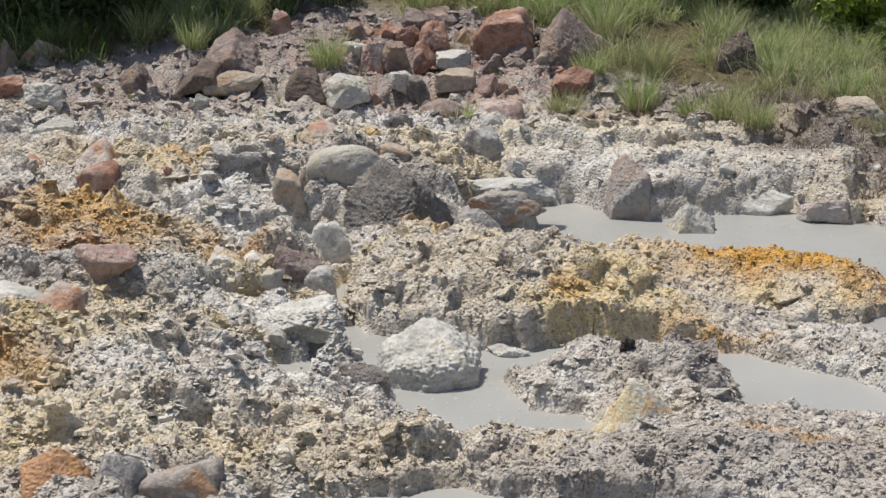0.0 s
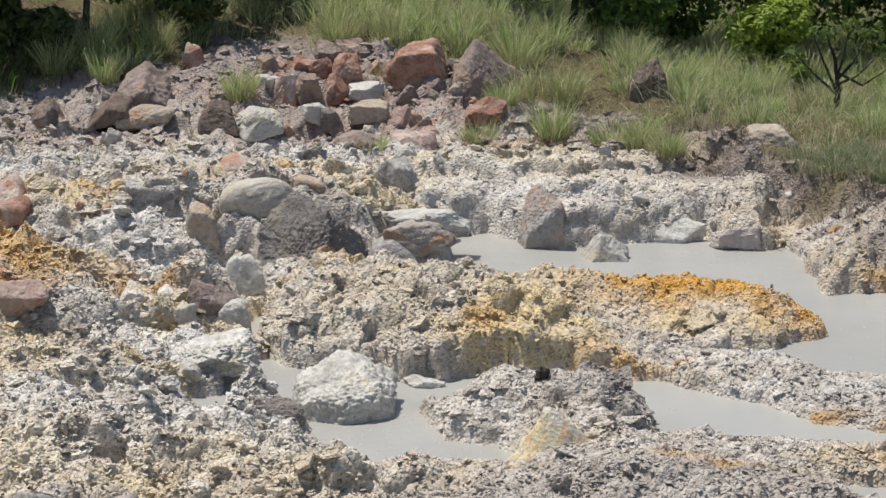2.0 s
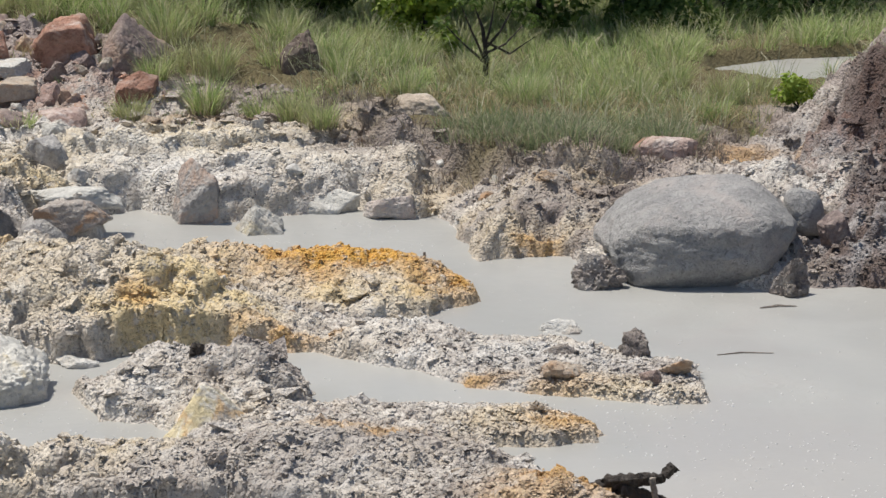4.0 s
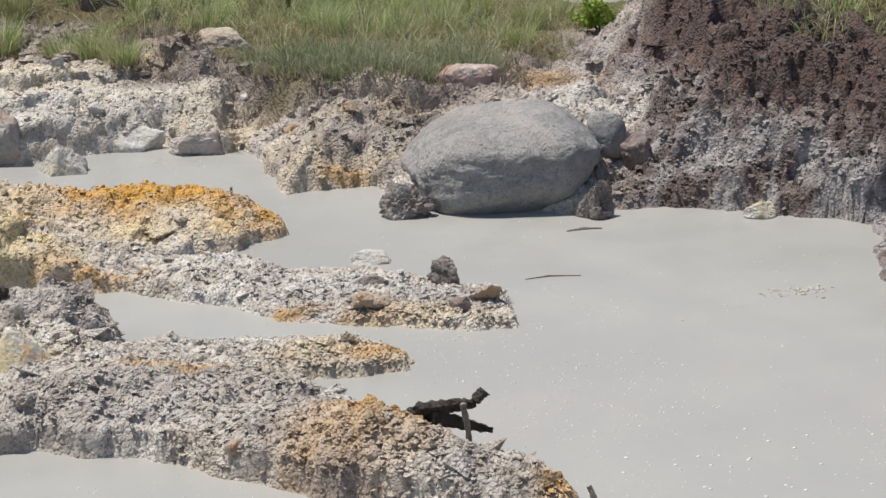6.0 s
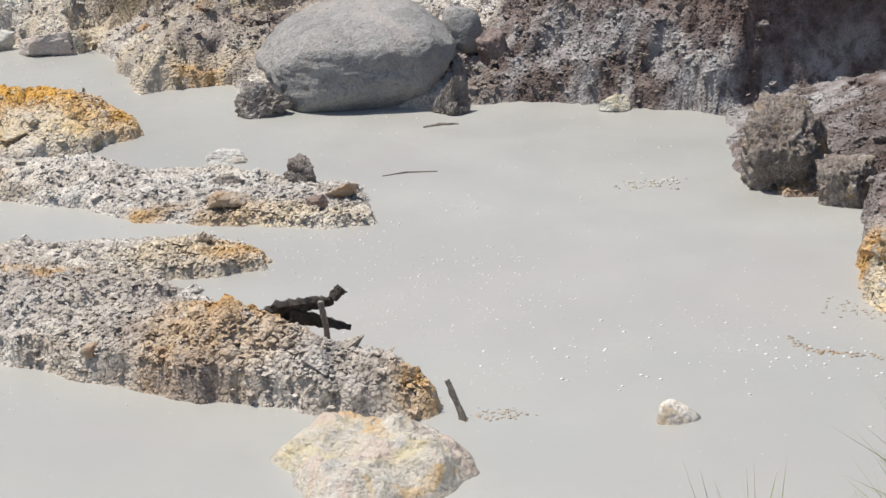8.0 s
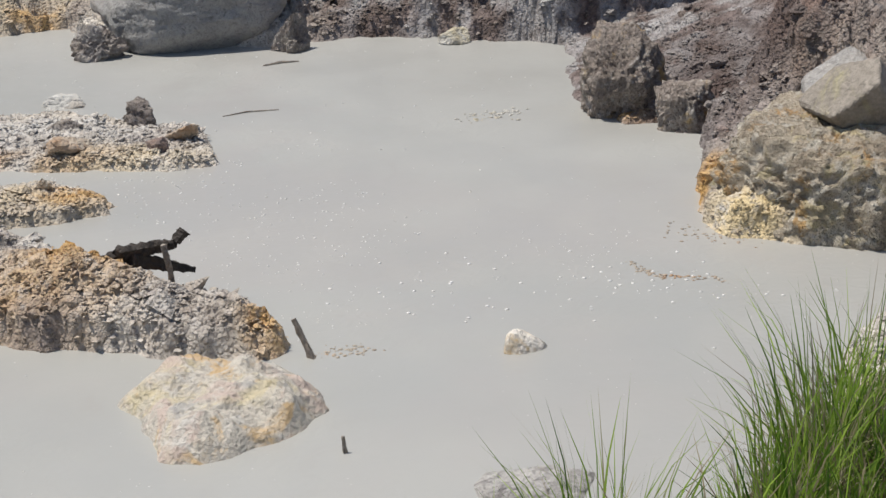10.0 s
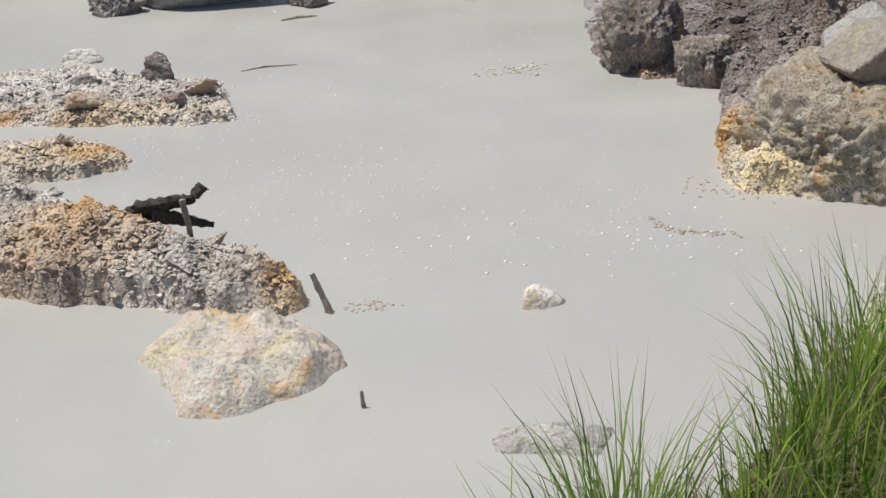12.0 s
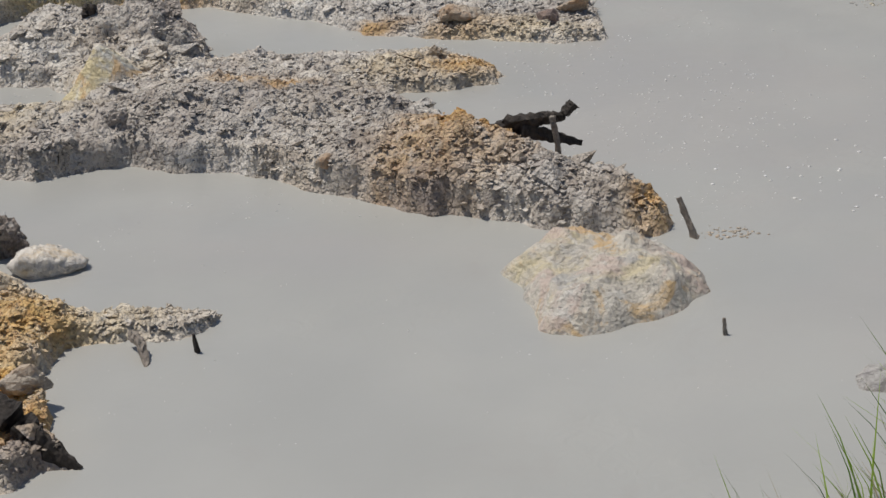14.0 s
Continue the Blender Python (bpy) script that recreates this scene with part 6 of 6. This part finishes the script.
# ---- crumbs of crust ----
def crumbs(name, n, box, keep, size, seed, material, label, zf=None):
    x, y = scatter(n, box, keep, seed)
    zf = zf or (lambda a, b: np.maximum(land_z(a, b), centre_z(a, b)))
    z = zf(x, y)
    ok = z > 0.03
    x, y, z = x[ok], y[ok], z[ok]
    m = len(x)
    rng = np.random.default_rng(seed + 1)
    v0 = np.array([(1, 0.2, 0), (-1, -0.1, 0), (0.1, 1, 0), (0, -1, 0.1), (0.2, 0.1, 1), (0, 0, -1)], float)
    f0 = np.array([(0, 2, 4), (2, 1, 4), (1, 3, 4), (3, 0, 4), (2, 0, 5), (1, 2, 5), (3, 1, 5), (0, 3, 5)])
    s = size * np.exp(np.clip(rng.normal(0, 0.5, m), -1.2, 1.1))
    q = (v0[None] + rng.uniform(-0.3, 0.3, (m, 6, 3))) * np.stack([np.ones(m), rng.uniform(0.6, 0.95, m), rng.uniform(0.3, 0.6, m)], 1)[:, None] * s[:, None, None] * 0.6
    a, t = rng.uniform(0, 2 * math.pi, m), rng.normal(0, 0.3, m)
    ca, sa, ct, st = np.cos(a)[:, None], np.sin(a)[:, None], np.cos(t)[:, None], np.sin(t)[:, None]
    X, Y, Z = q[..., 0], q[..., 1], q[..., 2]
    X, Z = X * ct + Z * st, -X * st + Z * ct
    q = np.stack([X * ca - Y * sa + x[:, None], X * sa + Y * ca + y[:, None], Z + z[:, None] + 0.02 * s[:, None]], -1)
    me = mesh_of(name, q.reshape(-1, 3), (np.arange(m)[:, None, None] * 6 + f0[None]).reshape(-1, 3), material, flat=True)
    px, py = np.repeat(x, 6), np.repeat(y, 6)
    paint(me, "stain", np.stack([stain(ORANGES, px, py), stain(YELLOWS, px, py), stain(REDS, px, py), np.maximum(stain(PALES, px, py), frost(px, py, np.repeat(z, 6)))], 1))
    # crumbs high on the bank get its dark earth and painted shade
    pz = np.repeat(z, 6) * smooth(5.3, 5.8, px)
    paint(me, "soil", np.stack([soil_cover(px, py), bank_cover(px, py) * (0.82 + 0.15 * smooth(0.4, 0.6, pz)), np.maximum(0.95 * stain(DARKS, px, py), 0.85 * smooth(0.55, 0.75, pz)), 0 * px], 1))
    return thing(name, me, label, "rubble", kind="stuff")


bare = lambda x, y: 1 - turf_cover(x, y)
clump = lambda x, y: smooth(-0.6, 0.5, fbm2(x * 1.6, y * 1.6, 3, 201))
wedge = lambda x, y: (x > -0.24 * y - 0.2) & (x < 0.78 * y + 0.6)
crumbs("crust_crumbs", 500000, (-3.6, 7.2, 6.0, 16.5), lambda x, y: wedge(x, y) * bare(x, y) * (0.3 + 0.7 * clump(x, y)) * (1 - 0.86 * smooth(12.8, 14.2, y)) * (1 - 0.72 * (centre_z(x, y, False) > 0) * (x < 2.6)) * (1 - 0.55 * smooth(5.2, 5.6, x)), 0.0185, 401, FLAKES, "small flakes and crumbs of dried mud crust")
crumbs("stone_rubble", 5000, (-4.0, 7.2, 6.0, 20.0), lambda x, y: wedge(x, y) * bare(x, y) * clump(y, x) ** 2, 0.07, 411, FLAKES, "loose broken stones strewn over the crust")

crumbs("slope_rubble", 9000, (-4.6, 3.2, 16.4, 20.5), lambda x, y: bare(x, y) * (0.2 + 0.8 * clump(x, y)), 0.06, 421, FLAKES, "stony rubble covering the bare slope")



def lumps(name, n, box, keep, lo, hi, seed, label, single=9.0):
    """Rounded clods of crust, half sunk in it and stained like it."""
    x, y = scatter(n, box, keep, seed)
    z = np.maximum(land_z(x, y), centre_z(x, y))
    ok = z > 0.10
    x, y, z = x[ok], y[ok], z[ok]
    m = len(x)
    rng = np.random.default_rng(seed + 1)
    v0, f0 = BALLS[2]
    s = lo * (hi / lo) ** (rng.uniform(0, 1, m) ** 1.8)
    s = np.where(x > 0.3, np.minimum(s, 0.10), s)
    d = v0[None] + rng.uniform(0, 90, (m, 1, 3)) / 1.6
    r = 1 + 0.42 * vnoise(*(d * 1.6).reshape(-1, 3).T, seed).reshape(m, -1) + 0.38 * vnoise(*(d * 3.7).reshape(-1, 3).T, seed + 1).reshape(m, -1)
    q = v0[None] * r[..., None]
    q = q * np.stack([np.ones(m), rng.uniform(0.6, 1.0, m), rng.uniform(0.45, 0.85, m)], 1)[:, None] * s[:, None, None] / 2
    a, t = rng.uniform(0, 2 * math.pi, m), rng.normal(0, 0.3, m)
    ca, sa, ct, st = np.cos(a)[:, None], np.sin(a)[:, None], np.cos(t)[:, None], np.sin(t)[:, None]
    X, Y, Z = q[..., 0], q[..., 1], q[..., 2]
    X, Z = X * ct + Z * st, -X * st + Z * ct
    q = np.stack([X * ca - Y * sa + x[:, None], X * sa + Y * ca + y[:, None], Z + z[:, None] + 0.02 * s[:, None]], -1)
    k = len(v0)
    for i in np.nonzero(s > single)[0]:  # the largest lie singly
        me = mesh_of("clod", q[i] - q[i].mean(0), f0, CLODS, flat=True)
        px, py = np.full(k, x[i]), np.full(k, y[i])
        paint(me, "stain", np.stack([stain(ORANGES, px, py), stain(YELLOWS, px, py), stain(REDS, px, py), stain(PALES, px, py)], 1))
        paint(me, "soil", np.stack([soil_cover(px, py), bank_cover(px, py) * 0.8, 0.9 * stain(DARKS, px, py), 0 * px], 1))
        thing("clod", me, "rough dried clod half sunk in pale crust", "clod", "clods on the crust").location = q[i].mean(0)
    z = z[s <= single]
    x, y, q = x[s <= single], y[s <= single], q[s <= single]
    m = len(x)
    me = mesh_of(name, q.reshape(-1, 3), (np.arange(m)[:, None, None] * k + f0[None]).reshape(-1, 3), CLODS, flat=True)
    px, py = np.repeat(x, k), np.repeat(y, k)
    paint(me, "stain", np.stack([stain(ORANGES, px, py), stain(YELLOWS, px, py), stain(REDS, px, py), np.maximum(stain(PALES, px, py), frost(px, py, np.repeat(z, k)))], 1))
    # upper bank clods carry the same dark earth and shade in colour
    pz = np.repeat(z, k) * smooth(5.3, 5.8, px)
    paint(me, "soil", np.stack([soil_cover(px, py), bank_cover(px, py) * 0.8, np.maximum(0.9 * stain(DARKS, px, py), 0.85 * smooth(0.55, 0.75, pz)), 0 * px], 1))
    return thing(name, me, label, "clods", kind="stuff")


lumps("crust_clods", 3400, (-3.4, 5.6, 7.6, 16.6), lambda x, y: wedge(x, y) * bare(x, y) * (0.15 + 0.85 * clump(x + 3, y)) * (0.45 + 0.55 * smooth(0.6, -0.4, x)), 0.05, 0.20, 431,
      "rough clods of pale crust piled on the ground", 0.15)
lumps("bank_clods", 1100, (5.0, 7.4, 8.8, 14.6), lambda x, y: bare(x, y), 0.03, 0.10, 441, "dark and grey earth clods in the torn bank")

def plates(name, n, box, keep, lo, hi, seed, label):
    """Thin broken plates of crust lying loose, each a many-sided wafer."""
    x, y = scatter(n, box, keep, seed)
    z = np.maximum(land_z(x, y), centre_z(x, y))
    ok = z > 0.06
    x, y, z = x[ok], y[ok], z[ok]
    m, k = len(x), 7
    rng = np.random.default_rng(seed + 1)
    s = lo * (hi / lo) ** (rng.uniform(0, 1, m) ** 2)
    a = (np.arange(k)[None] + rng.uniform(-0.35, 0.35, (m, k))) * 2 * math.pi / k
    r = rng.uniform(0.6, 1.0, (m, k)) * s[:, None] / 2
    px, py = r * np.cos(a), r * np.sin(a) * rng.uniform(0.5, 0.95, m)[:, None]
    thick = s * rng.uniform(0.05, 0.13, m)
    top = np.stack([px * 0.92, py * 0.92, np.repeat(thick[:, None], k, 1) * rng.uniform(0.8, 1.1, (m, k))], -1)
    low = np.stack([px, py, np.repeat(-0.4 * thick[:, None], k, 1)], -1)
    q = np.concatenate([top, low, np.stack([0 * thick, 0 * thick, thick * 1.05], -1)[:, None]], 1)
    g, t = rng.uniform(0, 2 * math.pi, m), rng.normal(0, 0.3, m)
    cg, sg, ct, st = np.cos(g)[:, None], np.sin(g)[:, None], np.cos(t)[:, None], np.sin(t)[:, None]
    X, Y, Z = q[..., 0], q[..., 1], q[..., 2]
    X, Z = X * ct + Z * st, -X * st + Z * ct
    q = np.stack([X * cg - Y * sg + x[:, None], X * sg + Y * cg + y[:, None], Z + z[:, None] + 0.004], -1)
    f0 = np.array([f for i in range(k) for f in ((i, (i + 1) % k, 2 * k), (i, k + i, k + (i + 1) % k), (i, k + (i + 1) % k, (i + 1) % k))])
    me = mesh_of(name, q.reshape(-1, 3), (np.arange(m)[:, None, None] * (2 * k + 1) + f0[None]).reshape(-1, 3), CLODS, flat=True)
    vx, vy = np.repeat(x, 2 * k + 1), np.repeat(y, 2 * k + 1)
    paint(me, "stain", np.stack([stain(ORANGES, vx, vy), stain(YELLOWS, vx, vy), stain(REDS, vx, vy), stain(PALES, vx, vy)], 1))
    paint(me, "soil", np.stack([soil_cover(vx, vy), 0.8 * bank_cover(vx, vy), 0.9 * stain(DARKS, vx, vy), 0 * vx], 1))
    return thing(name, me, label, "rubble", kind="stuff")


plates("crust_plates", 2000, (-3.2, 0.6, 8.4, 17.0), lambda x, y: wedge(x, y) * bare(x, y) * (0.25 + 0.75 * clump(y, x + 5)), 0.05, 0.17, 451, "thin broken plates of pale crust lying loose")
plates("ridge_plates", 2200, (-0.5, 4.6, 7.4, 14.0), lambda x, y: 0.3 + 0.7 * clump(y, x + 5), 0.03, 0.08, 455, "small broken plates of crust on the mud ridges")

# loose stones, each lying on its own
SHAPES = [rock_mesh(1.0, 0.75, 0.62, 900 + k, m, facets=10, sub=3, rough=0.07, grit=0.03) for k, m in
          enumerate((PALE, WHITE, BROWN, RED, TAN, CLOD, PALE, DARK, ORANGE, SULPHUR, PALE, RED))]
WORDS = ("pale grey", "whitish", "brown", "rust red", "tan", "dark grey", "pale grey", "dark", "rusty", "yellow stained", "pale grey", "rust red")


def stones(n, box, keep, kinds, lo, hi, seed, where):
    x, y = scatter(n, box, keep, seed)
    z = np.maximum(land_z(x, y), centre_z(x, y))
    rng = np.random.default_rng(seed + 1)
    for a, b, c in zip(x, y, z):
        k = int(rng.choice(kinds))
        s = lo * (hi / lo) ** rng.uniform(0, 1) ** 1.6
        if c > 0.04:
            ob = thing("stone", SHAPES[k], WORDS[k] + " broken stone " + where, "stone", "stones " + where)
            ob.matrix_world = pose(a, b, c - 0.24 * s, rng.normal(0, 12), rng.normal(0, 12), rng.uniform(0, 360)) @ Matrix.Diagonal((s, s, s * rng.uniform(0.7, 1.2), 1))


stones(300, (-4.2, 1.6, 16.6, 19.6), lambda x, y: bare(x, y) * wedge(x, y) * (0.3 + 0.7 * clump(x, y)), (0, 2, 2, 7, 4, 5, 2, 11, 0), 0.05, 0.17, 601, "on the rocky slope")
stones(46, (-1.1, 0.9, 17.7, 19.5), lambda x, y: 0.9 * bare(x, y), (3, 11, 3, 2, 2, 0, 4), 0.09, 0.22, 605, "in the rock pile")
stones(45, (-3.2, 0.2, 9.2, 16.4), lambda x, y: wedge(x, y) * clump(y, x), (1, 4, 8, 9, 1, 4), 0.06, 0.15, 611, "on the mud crust")
stones(26, (0.2, 3.8, 14.4, 16.6), lambda x, y: bare(x, y), (0, 1, 4, 6, 10), 0.08, 0.22, 621, "along the far shore")
stones(14, (4.9, 6.4, 8.0, 14.0), lambda x, y: 1 + 0 * x, (0, 2, 5, 5, 2), 0.08, 0.2, 631, "in the torn bank")
stones(40, (-0.5, 3.6, 7.8, 13.4), lambda x, y: 0.6 + 0 * x, (4, 5, 9), 0.04, 0.09, 641, "on the mud islands")

# scum and foam floating on the mud
for n, (ax, ay, bx_, by_, wide) in enumerate([(5.45, 10.34, 5.80, 10.4, 0.05), (5.04, 7.87, 5.06, 7.66, 0.015), (5.06, 7.66, 5.34, 7.45, 0.015), (5.45, 8.2, 5.7, 7.85, 0.06), (3.25, 7.5, 3.5, 7.45, 0.03),
                                                 (4.6, 7.9, 5.4, 7.2, 0.25), (3.8, 8.3, 4.6, 7.9, 0.3)]):
    rng = np.random.default_rng(700 + n)
    t = rng.uniform(0, 1, 60)
    fx, fy = ax + (bx_ - ax) * t + rng.normal(0, wide, 60), ay + (by_ - ay) * t + rng.normal(0, wide, 60)
    fr = rng.uniform(0.003, 0.012, 60) * (1 if n else 1.5)
    v1, f1 = BALLS[1]
    fp = v1[None] * np.array([1, 1, 0.5]) * fr[:, None, None] + np.stack([fx, fy, 0 * fx], 1)[:, None]
    thing("mud_scum", mesh_of("mud_scum", fp.reshape(-1, 3), (np.arange(60)[:, None, None] * len(v1) + f1[None]).reshape(-1, 3), (FOAMGLINT if n > 4 else PALE if n == 0 else TAN)),
          "bits of scum and foam floating on the mud", "scum", kind="stuff")

# bubbles on the mud
bx, by = scatter(12000, (-1, 6.4, 6, 15.2), lambda x, y: 0.06 + 0.94 * smooth(0.1, 0.8, fbm2(x * 1.2, y * 1.2, 3, 501)) * (0.4 + 0.6 * smooth(7.0, 8.5, y)) + 0.5 * smooth(1.2, 0.8, np.hypot(x - 0.6, y - 10.4)), 500)
wet = (land_z(bx, by, False) < 0) & (centre_z(bx, by, False) < 0)
bx, by = bx[wet], by[wet]
bv, bf = BALLS[1]
br = np.random.default_rng(5).uniform(0.003, 0.008, len(bx)) * (0.45 + 0.5 * smooth(7.0, 9.5, by))
bp = bv[None] * np.array([1, 1, 0.8]) * br[:, None, None] + np.stack([bx, by, 0 * bx], 1)[:, None]
thing("mud_bubbles", mesh_of("mud_bubbles", bp.reshape(-1, 3), (np.arange(len(bx))[:, None, None] * len(bv) + bf[None]).reshape(-1, 3), FOAMGLINT),
      "small bubbles rising on the liquid mud", "bubbles", kind="stuff")
